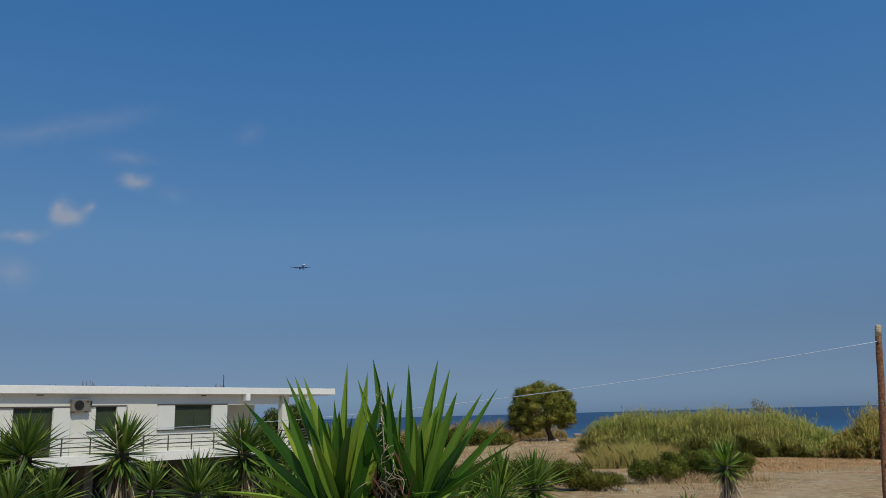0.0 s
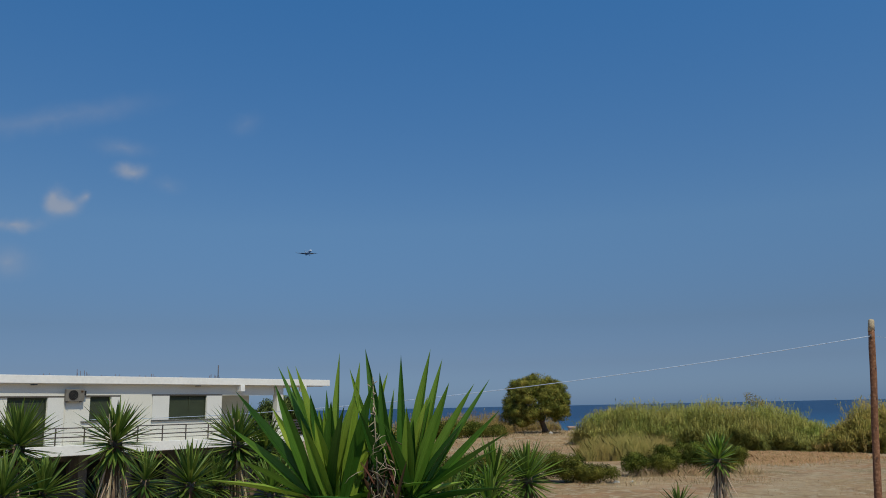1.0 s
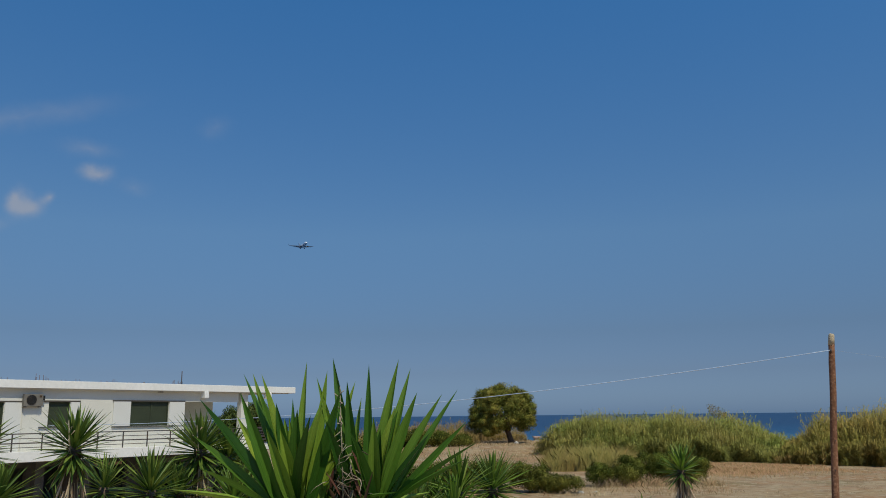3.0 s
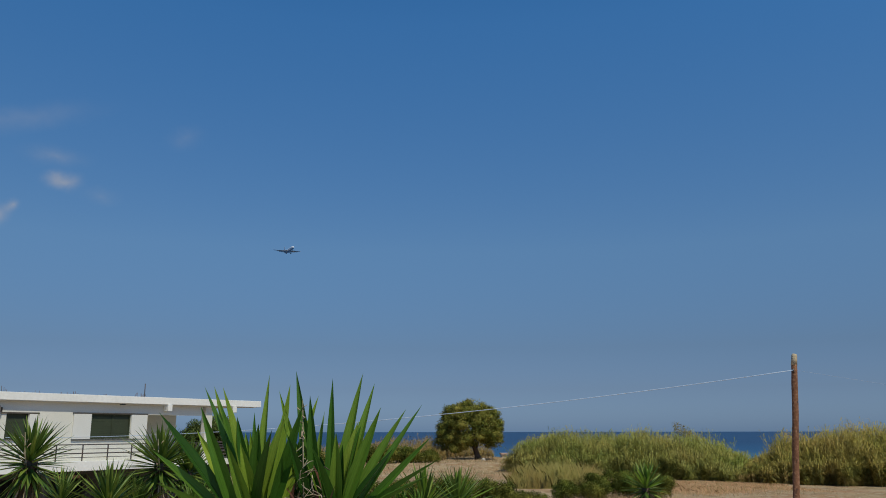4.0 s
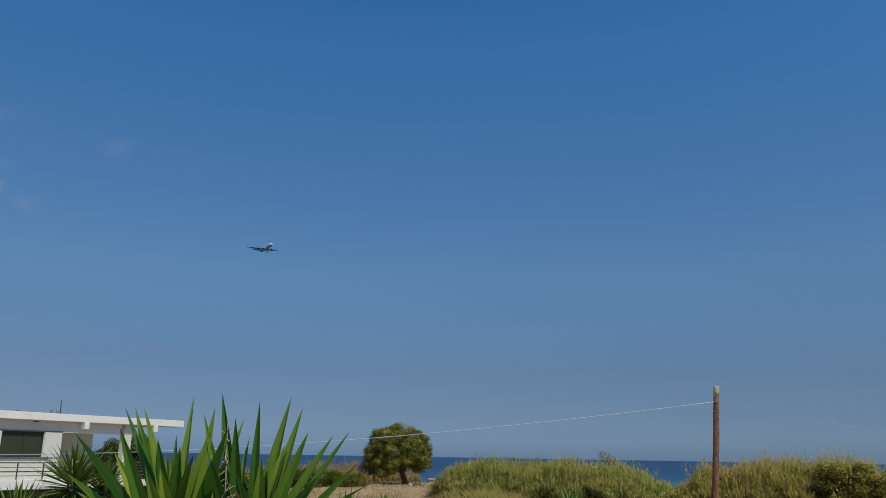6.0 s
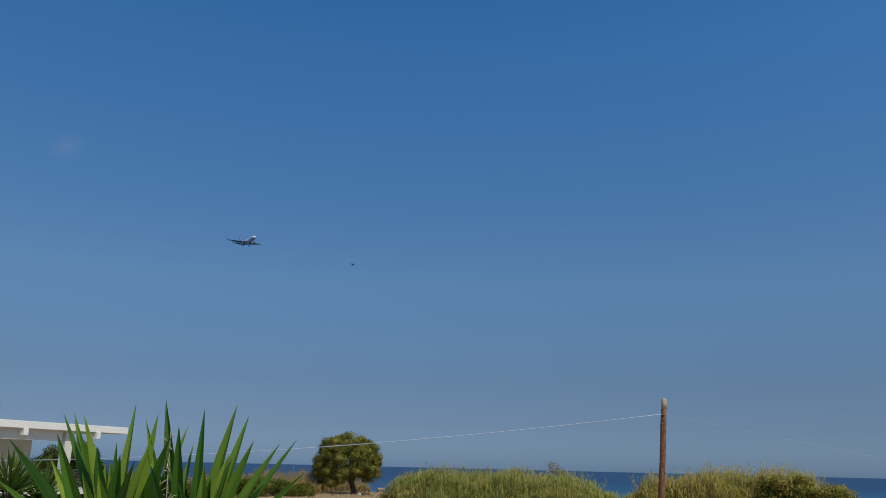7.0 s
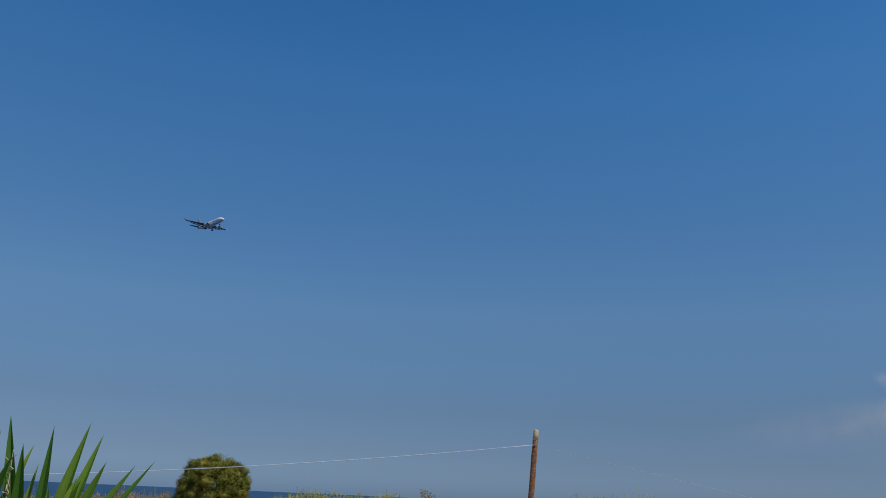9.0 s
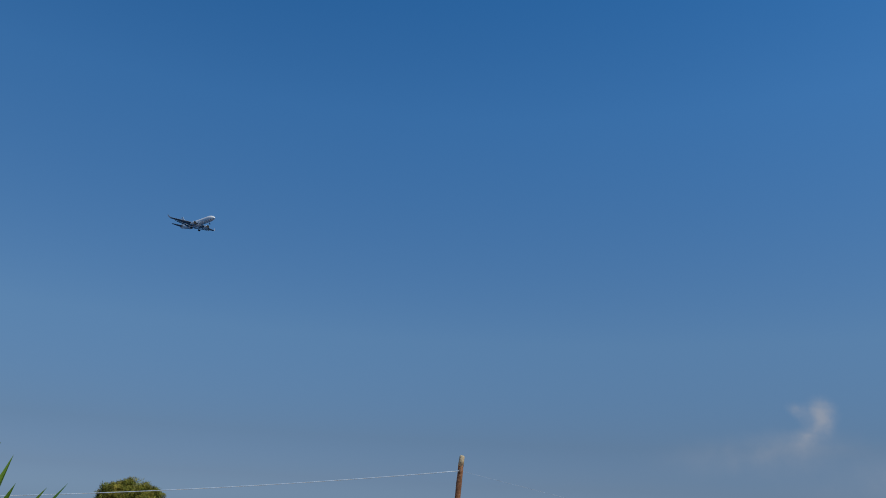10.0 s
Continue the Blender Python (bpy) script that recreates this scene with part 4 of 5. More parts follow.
def reeds(name, label, plan, n, height, mat, seed, lean=0.12, leaves=9, leaf=0.6, wide=0.06, category="reeds"):
    """A reed bed: canes with arching leaves; plan(rng) gives x, y and a factor of height."""
    rng = np.random.default_rng(seed)
    stems = [plan(rng) for _ in range(n)]
    x, y, k = (np.array(c) for c in zip(*stems))
    z = np.array([ground_z(a, b) for a, b in zip(x, y)])
    h = height * k * rng.uniform(0.78, 1.02, n)
    base = np.stack([x, y, z], 1)
    tilt = rng.normal(size=(n, 2)) * lean
    top = base + np.stack([tilt[:, 0] * h, tilt[:, 1] * h, h], 1)
    ax = top - base
    V, F = [], []
    # canes
    s = np.stack([np.full(n, 0.014), np.zeros(n), np.zeros(n)], 1)
    V.append(np.stack([base - s, base + s, top + s * 0.3, top - s * 0.3], 1).reshape(-1, 3))
    F.append(np.arange(4 * n).reshape(n, 4))
    tot = 4 * n
    for j in range(leaves):
        f = 0.12 + 0.88 * (j + rng.random(n)) / leaves
        p = base + ax * f[:, None]
        a = rng.random(n) * math.tau
        e = 0.3 + 0.9 * f - 0.2 + rng.normal(size=n) * 0.25
        out = np.stack([np.cos(a) * np.cos(e), np.sin(a) * np.cos(e), np.sin(e)], 1)
        L = leaf * rng.uniform(0.6, 1.25, n)
        side = np.stack([-np.sin(a), np.cos(a), np.zeros(n)], 1) * (wide * rng.uniform(0.6, 1.2, n))[:, None] * 0.5
        mid = p + out * (L * 0.55)[:, None]
        tip = mid + out * (L * 0.45)[:, None] - np.array([0, 0, 1.0]) * (L * 0.42)[:, None]
        V.append(np.stack([p, mid + side, tip, mid - side], 1).reshape(-1, 3))
        F.append(np.arange(4 * n).reshape(n, 4) + tot)
        tot += 4 * n
    return tagged(swath(name, np.concatenate(V), 4, mat, 0.6), label, category, kind="stuff")


def tufts(name, label, plan, n, height, mat, seed, width=0.02, category="grass", spread=0.35):
    rng = np.random.default_rng(seed)
    pos = [plan(rng) for _ in range(n)]
    x, y, k = (np.array(c) for c in zip(*pos))
    z = np.array([ground_z(a, b) for a, b in zip(x, y)])
    h = height * k * rng.uniform(0.5, 1.2, n)
    base = np.stack([x, y, z - 0.01], 1)
    way = np.stack([np.clip(rng.normal(size=n), -1.6, 1.6) * spread, np.clip(rng.normal(size=n), -1.6, 1.6) * spread, np.ones(n)], 1)
    a = rng.random(n) * math.tau
    s = np.stack([np.cos(a), np.sin(a), np.zeros(n)], 1) * width * 0.5
    mid = base + way * (h * 0.6)[:, None]
    tip = base + way * h[:, None] * 1.0 + np.stack([way[:, 0] * h * 0.5, way[:, 1] * h * 0.5, -h * 0.1], 1)
    v = np.stack([base - s, base + s, mid + s * 0.7, tip, mid - s * 0.7], 1).reshape(-1, 3)
    return tagged(swath(name, v, 5, mat, 0.25), label, category, kind="stuff")

# the large yucca: foot, reach, rise, depth and width of its upper leaves, in metres
YUCCA_AT = (-0.335, 3.780, 4.273)
HEADS = (-0.173, 0.176)
LEAVES_A = [(-0.246, -0.607, 0.478, -0.06, 0.080), (-0.284, -0.688, 0.104, -0.15, 0.068), (-0.284, -0.586, 0.187, -0.12, 0.068),
    (-0.271, -0.629, 0.323, -0.03, 0.068), (-0.207, -0.436, 0.594, 0.03, 0.091), (-0.194, -0.406, 0.599, 0.09, 0.074),
    (-0.246, -0.429, 0.505, -0.06, 0.080), (-0.181, -0.342, 0.589, -0.03, 0.085), (-0.181, -0.216, 0.481, 0.09, 0.051),
    (-0.163, -0.142, 0.648, 0.00, 0.063), (-0.124, -0.053, 0.608, 0.06, 0.068), (-0.116, 0.021, 0.506, -0.09, 0.080),
    (-0.078, 0.080, 0.557, 0.06, 0.063), (-0.181, -0.287, 0.353, -0.18, 0.074), (-0.186, -0.374, 0.537, 0.06, 0.068),
    (-0.220, -0.467, 0.404, 0.06, 0.074), (-0.150, -0.203, 0.397, -0.09, 0.068)]
LEAVES_B = [(0.109, -0.021, 0.666, 0.03, 0.080), (0.078, -0.099, 0.578, 0.06, 0.057), (0.098, 0.053, 0.553, -0.06, 0.074),
    (0.052, 0.108, 0.486, 0.12, 0.045), (0.150, 0.148, 0.635, 0.03, 0.057), (0.168, 0.288, 0.653, -0.03, 0.080),
    (0.194, 0.343, 0.614, 0.06, 0.074), (0.194, 0.372, 0.500, -0.06, 0.080), (0.212, 0.486, 0.492, -0.06, 0.074),
    (0.233, 0.567, 0.516, 0.06, 0.051), (0.246, 0.604, 0.369, 0.00, 0.051), (0.233, 0.640, 0.281, -0.06, 0.063),
    (0.233, 0.592, 0.213, -0.12, 0.068), (0.181, 0.082, 0.344, -0.18, 0.068), (0.176, 0.248, 0.438, 0.09, 0.068),
    (0.202, 0.430, 0.322, -0.12, 0.063), (0.083, -0.036, 0.385, -0.12, 0.068)]

# ---------------------------------------------------------------- the garden by the camera
near_yucca()
TALL = "tall yucca with a spiky head of narrow green leaves"
SHAGGY = "tall yucca with a shaggy skirt of dry tan leaves"
yucca(-4.58, 8.88, 4.42, 0.54, "many-headed yucca with dense dark green leaves", 1, 140, 45, 0.039, ((0.35, -0.9, -0.42, 0.9), (0.45, -0.3, -0.46, 0.85), (-0.35, 0.2, -0.1, 0.9)))
yucca(-3.69, 9.29, 4.42, 0.54, SHAGGY, 2, 140, 85, 0.040, ((-0.3, 0.45, -0.75, 0.8),), low=-0.95, stem=True)
yucca(-2.91, 9.56, 3.93, 0.55, TALL, 3, 150, 0, 0.034)
yucca(-2.64, 10.67, 4.33, 0.58, SHAGGY, 4, 150, 80, 0.040, ((0.3, 0.25, -0.1, 0.85), (-0.2, -0.2, -0.5, 0.8)), stem=True)
yucca(-4.38, 12.23, 3.75, 0.56, "blue-green yucca in the shade of its neighbours", 5, 90, 0, 0.04)
yucca(4.84, 14.17, 3.75, 0.52, "single yucca with a ragged skirt of dry leaves beside the field", 6, 90, 100, 0.046, low=-0.7, meshes=OLIVE + YOUNG)
yucca(0.71, 10.96, 3.72, 0.62, TALL, 7, 115, 0, 0.04, ((-0.35, 0.2, -0.15, 0.9), (-0.1, -0.4, -0.25, 0.9)), high=1.57, meshes=OLIVE + YOUNG * 2)
yucca(1.21, 11.41, 3.74, 0.60, TALL, 8, 140, 0, 0.036, meshes=OLIVE + YOUNG)
yucca(3.72, 12.9, 3.12, 0.42, "low yucca with its leaf tips just showing", 9, 60, 0, 0.035)
yucca(1.95, 9.3, 3.30, 0.42, "low yucca with its leaf tips just showing", 10, 60, 0, 0.035)
yucca(-3.3, 11.2, 3.35, 0.5, TALL, 12, 130, 6, 0.036)
yucca(-1.75, 10.2, 3.62, 0.55, "yucca with yellowing lower leaves", 13, 130, 20, 0.036)
yucca(-2.05, 10.0, 3.75, 0.5, "yucca with yellowing lower leaves", 15, 110, 20, 0.04, meshes=OLIVE + YOUNG)
yucca(0.1, 9.6, 3.62, 0.5, TALL, 14, 90, 0, 0.038)

# ---------------------------------------------------------------- the field, the bank and the shore
tamarisk()


def lobes_along(x0, y0, x1, y1, n, r, h, seed):
    rng = random.Random(seed)
    out = []
    for k in range(n):
        f = (k + 0.5) / n
        s = r * rng.uniform(0.8, 1.2)
        z = h * rng.uniform(0.45, 0.62)
        out.append((x0 + (x1 - x0) * f + rng.uniform(-0.4, 0.4), y0 + (y1 - y0) * f + rng.uniform(-0.5, 0.5), z, s, s, h - z + rng.uniform(-0.2, 0.1)))
    return out


def mound(spans, seed):
    """Lobes from (x, y, radius, height) spans."""
    rng = random.Random(seed)
    out = []
    for x, y, r, h in spans:
        for k in range(3):
            z = h * rng.uniform(0.35, 0.6)
            s = r * rng.uniform(0.6, 1.0)
            out.append((x + rng.uniform(-0.6, 0.6) * r, y + rng.uniform(-0.7, 0.7) * r, z, s, s, max(0.3, h - z + rng.uniform(-0.25, 0.1))))
    return out


shrub(7.0, 50.0, "low spreading dark green shrub on the dry field",
      mound(((-4.2, 1.2, 1.3, 1.9), (-2.6, 0.8, 1.3, 2.2), (-1.0, 0.2, 1.3, 2.2), (0.5, -0.2, 1.2, 1.9), (1.6, -0.3, 1.0, 1.4), (2.7, -0.4, 0.9, 1.0)), 1), 46000, 31, None, 0.115)
shrub(0.6, 49.5, "low spreading dark green shrub on the dry field", mound(((-2.2, 0, 1.3, 1.6), (0, 0.2, 1.4, 1.9), (1.8, 0.2, 1.3, 2.0)), 9), 26000, 36, None, 0.115)
shrub(13.3, 53.2, "olive-green shrub growing into tall grass", mound(((-0.2, 0.2, 1.0, 1.3), (1.1, 0.2, 1.1, 1.5)), 2), 22000, 32, None, 0.115)
shrub(17.5, 55.2, "dense dark green shrub with a rounded top", mound(((-2.2, 0.4, 1.2, 1.9), (-0.6, 0.2, 1.4, 2.1), (0.9, 0.0, 1.3, 2.2), (2.1, -0.2, 0.9, 1.8)), 3), 46000, 33, None, 0.115)
shrub(-5.4, 62.0, "dark green shrub behind the garden", lobes_along(-1.6, 0, 1.6, 0, 5, 1.3, 3.4, 4), 14000, 34)
shrub(47.7, 64.8, "rounded olive shrub rising out of the reeds", mound(((-1.2, 0.6, 1.3, 4.6), (0.0, 0.0, 1.5, 5.1), (1.0, -0.4, 1.2, 4.5)), 5), 22000, 35, OLIVE_SHRUB, 0.26)
shrub(50.3, 63.0, "rounded green shrub at the end of the reeds", mound(((-0.8, 0.4, 1.2, 4.1), (0.4, -0.2, 1.3, 4.3), (1.4, -0.6, 1.0, 3.2)), 6), 16000, 37, OLIVE_SHRUB, 0.24)
shrub(-12.1, 57.0, "leafy green tree behind the white house",
      [(-0.6, 0.0, 3.6, 0.8, 0.9, 1.2), (0.1, 0.2, 4.4, 0.75, 0.8, 1.0), (0.6, -0.2, 3.4, 0.8, 0.9, 1.5), (0.3, 0.0, 2.2, 1.1, 1.0, 1.3)], 26000, 38, BROADLEAF, 0.15, "tree")
shrub(-10.2, 56.0, "leafy green tree behind the white house",
      [(-0.5, 0.0, 4.4, 0.7, 0.8, 1.4), (0.2, 0.0, 4.9, 0.7, 0.8, 0.95), (0.7, -0.1, 3.9, 0.55, 0.7, 0.8), (0.0, 0.1, 2.8, 0.9, 0.9, 1.5), (-0.4, 0.0, 1.6, 0.9, 0.9, 1.4)], 30000, 39, BROADLEAF, 0.15, "tree")
for bush_x, bush_y, bush_h, bush_seed in ((1.4, 97.0, 2.3, 71), (4.2, 97.6, 2.0, 72), (-2.6, 97.5, 2.4, 73), (6.4, 98.2, 1.3, 74)):
    shrub(bush_x, bush_y, "dark green bush before the straw-coloured reeds",
          mound(((-0.9, 0.2, 1.0, bush_h * 0.9), (0.2, 0.0, 1.1, bush_h), (1.0, -0.2, 0.9, bush_h * 0.8)), bush_seed), 12000, bush_seed, None, 0.17)


def strip(x0, y0, x1, y1, depth, shape):
    nx, ny = (y0 - y1), (x1 - x0)
    l = math.hypot(nx, ny)
    if ny < 0:
        nx, ny = -nx, -ny
    nx, ny = nx / l, ny / l

    def plan(rng):
        f, d = rng.random(), depth * rng.random() ** 1.4
        d += 0.6 * math.sin(f * 37) + 0.4 * math.sin(f * 90)
        x, y = x0 + (x1 - x0) * f + nx * d, y0 + (y1 - y0) * f + ny * d
        clump = 1 + 0.26 * noise.noise(Vector((x * 0.4, y * 0.4, 7.0))) + 0.24 * noise.noise(Vector((x * 0.9, y * 0.9, 3.0)))
        return x, y, shape(f) * clump * (0.34 + 0.66 * smooth(-0.8, 4.6, d))
    return plan


def main_bed(f):
    return (0.86 + 0.2 * f - 0.1 * math.sin(f * 19) * 0.4) * (0.7 + 0.3 * smooth(0, 0.08, f)) * (1 - 0.62 * smooth(0.74, 1.0, f)) + 0.04 * math.sin(f * 61)


def right_bed(f):
    return (0.40 + 0.5 * smooth(0.0, 0.2, f) + 0.25 * smooth(0.2, 0.55, f) - 0.12 * smooth(0.75, 1, f)) + 0.05 * math.sin(f * 43) + 0.04 * math.sin(f * 17)


reeds("reed_bed", "dense bed of tall green and yellowing reeds", strip(14.6, 90.5, 34.2, 74.3, 9.0, main_bed), 5200, 4.1, REED_GREEN, 41, 0.15, 21, 1.0, 0.062)
reeds("reed_bed", "bed of tall drying reeds beside the field", strip(34.8, 74.0, 49.5, 63.2, 8.0, right_bed), 4200, 4.3, REED_DRY, 42, 0.16, 21, 1.0, 0.062)
reeds("reed_bed", "rusty brown fringe of dry reeds", strip(34.0, 74.6, 38.5, 71.0, 5.0, lambda f: 0.36 + 0.5 * f), 700, 3.9, REED_BROWN, 43, 0.16, 9)
reeds("reed_bed", "distant belt of straw-coloured reeds", strip(-16.0, 108.0, 9.5, 104.0, 7.0, lambda f: 0.9 + 0.1 * math.sin(f * 30)), 3000, 3.0, REED_BROWN, 44, 0.1, 9)
reeds("reed_bed", "low straw-coloured reeds behind the tree", strip(6.0, 116.0, 17.6, 116.0, 4.0, lambda f: 1.0), 1000, 2.0, REED_BROWN, 45, 0.14, 9)
def feathery(r):
    q, y = r.uniform(-1, 1), 70.0 + r.uniform(-2.2, 2.2)
    x = 16.0 + 3.8 * q
    return x, y, (1 - 0.5 * q ** 4) * (0.85 + 0.35 * noise.noise(Vector((x * 0.9, y * 0.9, 5.0)))) * r.uniform(0.4, 1.05)


tufts("tall_grass", "stand of tall feathery yellow-green grass", feathery, 34000, 2.5, TALL_GRASS, 51, 0.024, spread=0.24)
tufts("field_grass", "short parched grass over the field", lambda r: (r.uniform(-4, 42), r.uniform(40, 80), 0.4 + r.random() ** 3), 45000, 0.07, DRY_GRASS, 52, 0.03)
tufts("tall_grass", "straggly straw-coloured grass along the shrubs", lambda r: (8 + 12 * r.random(), 49.0 + 5 * r.random() ** 2 + 2.0 * math.sin(r.random() * 6), 1.0), 1800, 0.3, DRY_GRASS, 53, 0.02)
tufts("bank_grass", "dry grass on the bank below the tree", lambda r: (r.uniform(-6, 24), r.uniform(80, 118), 0.4 + r.random() ** 3), 16000, 0.35, DRY_GRASS, 54, 0.04)
tufts("tall_grass", "rust-coloured dry grass at the reeds' foot", lambda r: (22 + 14 * (q := r.random()), 79.5 - 10.5 * q - 8 * r.random() ** 2.2, 1.0), 7500, 0.26, RUST_GRASS, 55, 0.03)

tufts("tall_grass", "patch of rust-red dry weeds in the field", lambda r: (25.5 + 2.6 * r.normal(), 65.0 + 2.2 * r.normal(), 0.5 + r.random()), 9000, 0.26, RUST_GRASS, 56, 0.03)
tufts("tall_grass", "pale dry stalks at the edge of the shrubs", lambda r: ((a := r.choice((13.2, 14.6, 16.4, 20.2, 3.2))) + 0.5 * r.normal(), 52.6 + 0.12 * (a - 12) + 0.4 * r.normal(), 0.4 + r.random()), 2600, 0.62, DRY_GRASS, 57, 0.016)

# reed stalk that stands above the bed
tall = thing("reed", (30.9, 79.5, ground_z(30.9, 79.5)))
tagged(tall, "single tall dry reed with a feathery plume", "reed")
part("stalk", tube(bmesh.new(), [(0, 0, 0), (0, 0, 3.5), (-0.15, 0, 5.3)], [0.03, 0.025, 0.012], 5), REED_BROWN, tall)
foliage("plume", [(-0.3, 0, 5.2, 0.35, 0.2, 0.25), (0.1, 0, 4.8, 0.6, 0.3, 0.3), (0.7, 0, 4.3, 0.5, 0.3, 0.25)], 260, 0.3, 0.05, REED_BROWN, 61, tall)


def rock(x, y, z, sx, sy, sz, mat, label, name="rock", seed=0):
    bm = bmesh.new()
    bmesh.ops.create_icosphere(bm, subdivisions=3, radius=1.0)
    for v in bm.verts:
        k = 1 + 0.28 * noise.noise(v.co * 1.7 + Vector((seed, 0, 0))) + 0.1 * noise.noise(v.co * 4 + Vector((seed, 3, 0)))
        v.co = Vector((v.co.x * sx * k, v.co.y * sy * k, v.co.z * sz * k))
    me = bpy.data.meshes.new(name)
    bm.to_mesh(me)
    bm.free()
    me.materials.append(mat)
    ob = new(name, me)
    ob.location = (x, y, z)
    return tagged(ob, label, "rock")


rock(14.5, 104.6, ground_z(14.5, 104.6) + 0.1, 0.28, 0.2, 0.2, PALE_STONE, "white stone on the bank beside the tree", seed=1)
rock(10.6, 49.2, ground_z(10.6, 49.2) + 0.05, 0.2, 0.14, 0.1, PALE_STONE, "pale stone lying in the dry grass", seed=2)
rock(11.6, 49.4, ground_z(11.6, 49.4) + 0.03, 0.1, 0.08, 0.06, PALE_STONE, "pale stone lying in the dry grass", seed=3)


def beach_cabin(x, y, z, w, h, label):
    c = thing("beach_cabin", (x, y, z))
    tagged(c, label, "cabin")
    boxed("wall", (-w / 2, w / 2, -0.8, 0.8, 0, h), PALE_STONE, c, bevel=0.03)
    prism("roof", [(-w / 2 - 0.15, -1), (w / 2 + 0.15, -1), (w / 2 + 0.15, 1), (-w / 2 - 0.15, 1)], h + 0.002, h + 0.2, PINK_ROOF, c, "faded pink roof")


beach_cabin(52.5, 120.0, ground_z(52.5, 120) - 0.1, 1.2, 0.8, "small pale beach cabin with a faded pink roof")
beach_cabin(20.0, 122.0, ground_z(20.0, 122) - 0.2, 0.8, 0.7, "small pinkish beach cabin near the shore")


def wooden_pole():
    x, y = 12.08, 23.0
    pole = thing("utility_pole", (x, y, 0))
    pole.matrix_basis = pose(x, y, 0, 0, 0, -28.7) @ pose(0, 0, 0, 0, 4.2, 0)
    tagged(pole, "weathered brown wooden utility pole with a bleached top", "pole")
    n = 24
    rng = random.Random(8)
    pts = [(0.008 * math.sin(i * 0.4), 0.008 * math.cos(i * 0.5), -0.3 + 7.0 * i / (n - 1)) for i in range(n)]
    bm = tube(bmesh.new(), pts, [0.106 - 0.020 * i / (n - 1) for i in range(n)], 14)
    for v in bm.verts:
        v.co.x += rng.uniform(-0.006, 0.006)
        v.co.y += rng.uniform(-0.006, 0.006)
    part("shaft", bm, POLE_WOOD, pole)
    bm = tube(bmesh.new(), [(0.0, 0, 6.60), (0.004, 0, 6.78), (0.012, 0, 6.90), (0.02, 0, 6.94)], [0.0875, 0.086, 0.078, 0.058], 14)
    for v in bm.verts:
        v.co.x += rng.uniform(-0.006, 0.006)
    part("top", bm, POLE_TOP, pole, "bleached tapered pole head")
    bm = bmesh.new()
    tube(bm, [(-0.02, -0.10, 6.38), (-0.02, -0.10, 6.5)], [0.03, 0.025], 8)
    part("insulator", bm, IRON, pole)
    for k in range(5):
        z, a = 2.2 + 0.83 * k, rng.uniform(-2.4, -0.7)
        boxed("nail_plate", (0.102 * math.cos(a) - 0.012, 0.102 * math.cos(a) + 0.012, 0.102 * math.sin(a) - 0.012, 0.102 * math.sin(a) + 0.012, z, z + 0.03), IRON, pole)
    line = sag_wire((12.44, 22.68, 6.44), (-16.1, 36.4, 4.45), 0.54, 0.0105)
    tagged(line, "pale cable slung from the pole to the house", "cable")
    stay = sag_wire((12.5, 22.72, 6.44), (56.0, 22.3, 0.0), 0.0, 0.003)
    tagged(stay, "thin faint wire running from the pole to the ground", "cable")


def sag_wire(a, b, sag, r):
    a, b = Vector(a), Vector(b)
    n = 40 if sag else 2
    pts = [a.lerp(b, i / n) - Vector((0, 0, 4 * sag * (i / n) * (1 - i / n))) for i in range(n + 1)]
    bm = tube(bmesh.new(), pts, [r] * (n + 1), 6)
    me = bpy.data.meshes.new("cable")
    bm.to_mesh(me)
    bm.free()
    me.materials.append(CABLE)
    return new("cable", me)


wooden_pole()

# ---------------------------------------------------------------- the airliner, nose along +x
def lofted(sections, sides=24):
    """A skin through rings; each is (x, y, z, half width, half height) across the x axis."""
    bm = bmesh.new()
    rings = []
    for x, y, z, a, b in sections:
        rings.append([bm.verts.new((x, y + a * math.cos(k * math.tau / sides), z + b * math.sin(k * math.tau / sides))) for k in range(sides)])
    for p, q in zip(rings, rings[1:]):
        for k in range(sides):
            f = bm.faces.new((p[k], p[(k + 1) % sides], q[(k + 1) % sides], q[k]))
            f.smooth = True
    bm.faces.new(rings[0])
    bm.faces.new(rings[-1][::-1])
    bmesh.ops.recalc_face_normals(bm, faces=bm.faces)
    return bm


def aerofoil(stations):
    """A wing through stations (leading edge x, y, z, chord, thickness, axis): axis 'y' spans sideways, 'z' upwards."""
    bm = bmesh.new()
    prof = [(0, 0), (0.05, 0.35), (0.25, 0.5), (0.6, 0.35), (1, 0.03), (1, -0.03), (0.6, -0.25), (0.25, -0.4), (0.05, -0.3)]
    rings = []
    for x, y, z, c, th, axis in stations:
        rings.append([bm.verts.new((x - c * u, y + (w * th if axis == "z" else 0), z + (w * th if axis == "y" else 0))) for u, w in prof])
    n = len(prof)
    for p, q in zip(rings, rings[1:]):
        for k in range(n):
            bm.faces.new((p[k], p[(k + 1) % n], q[(k + 1) % n], q[k]))
    bm.faces.new(rings[0])
    bm.faces.new(rings[-1][::-1])
    bmesh.ops.recalc_face_normals(bm, faces=bm.faces)
    return bm


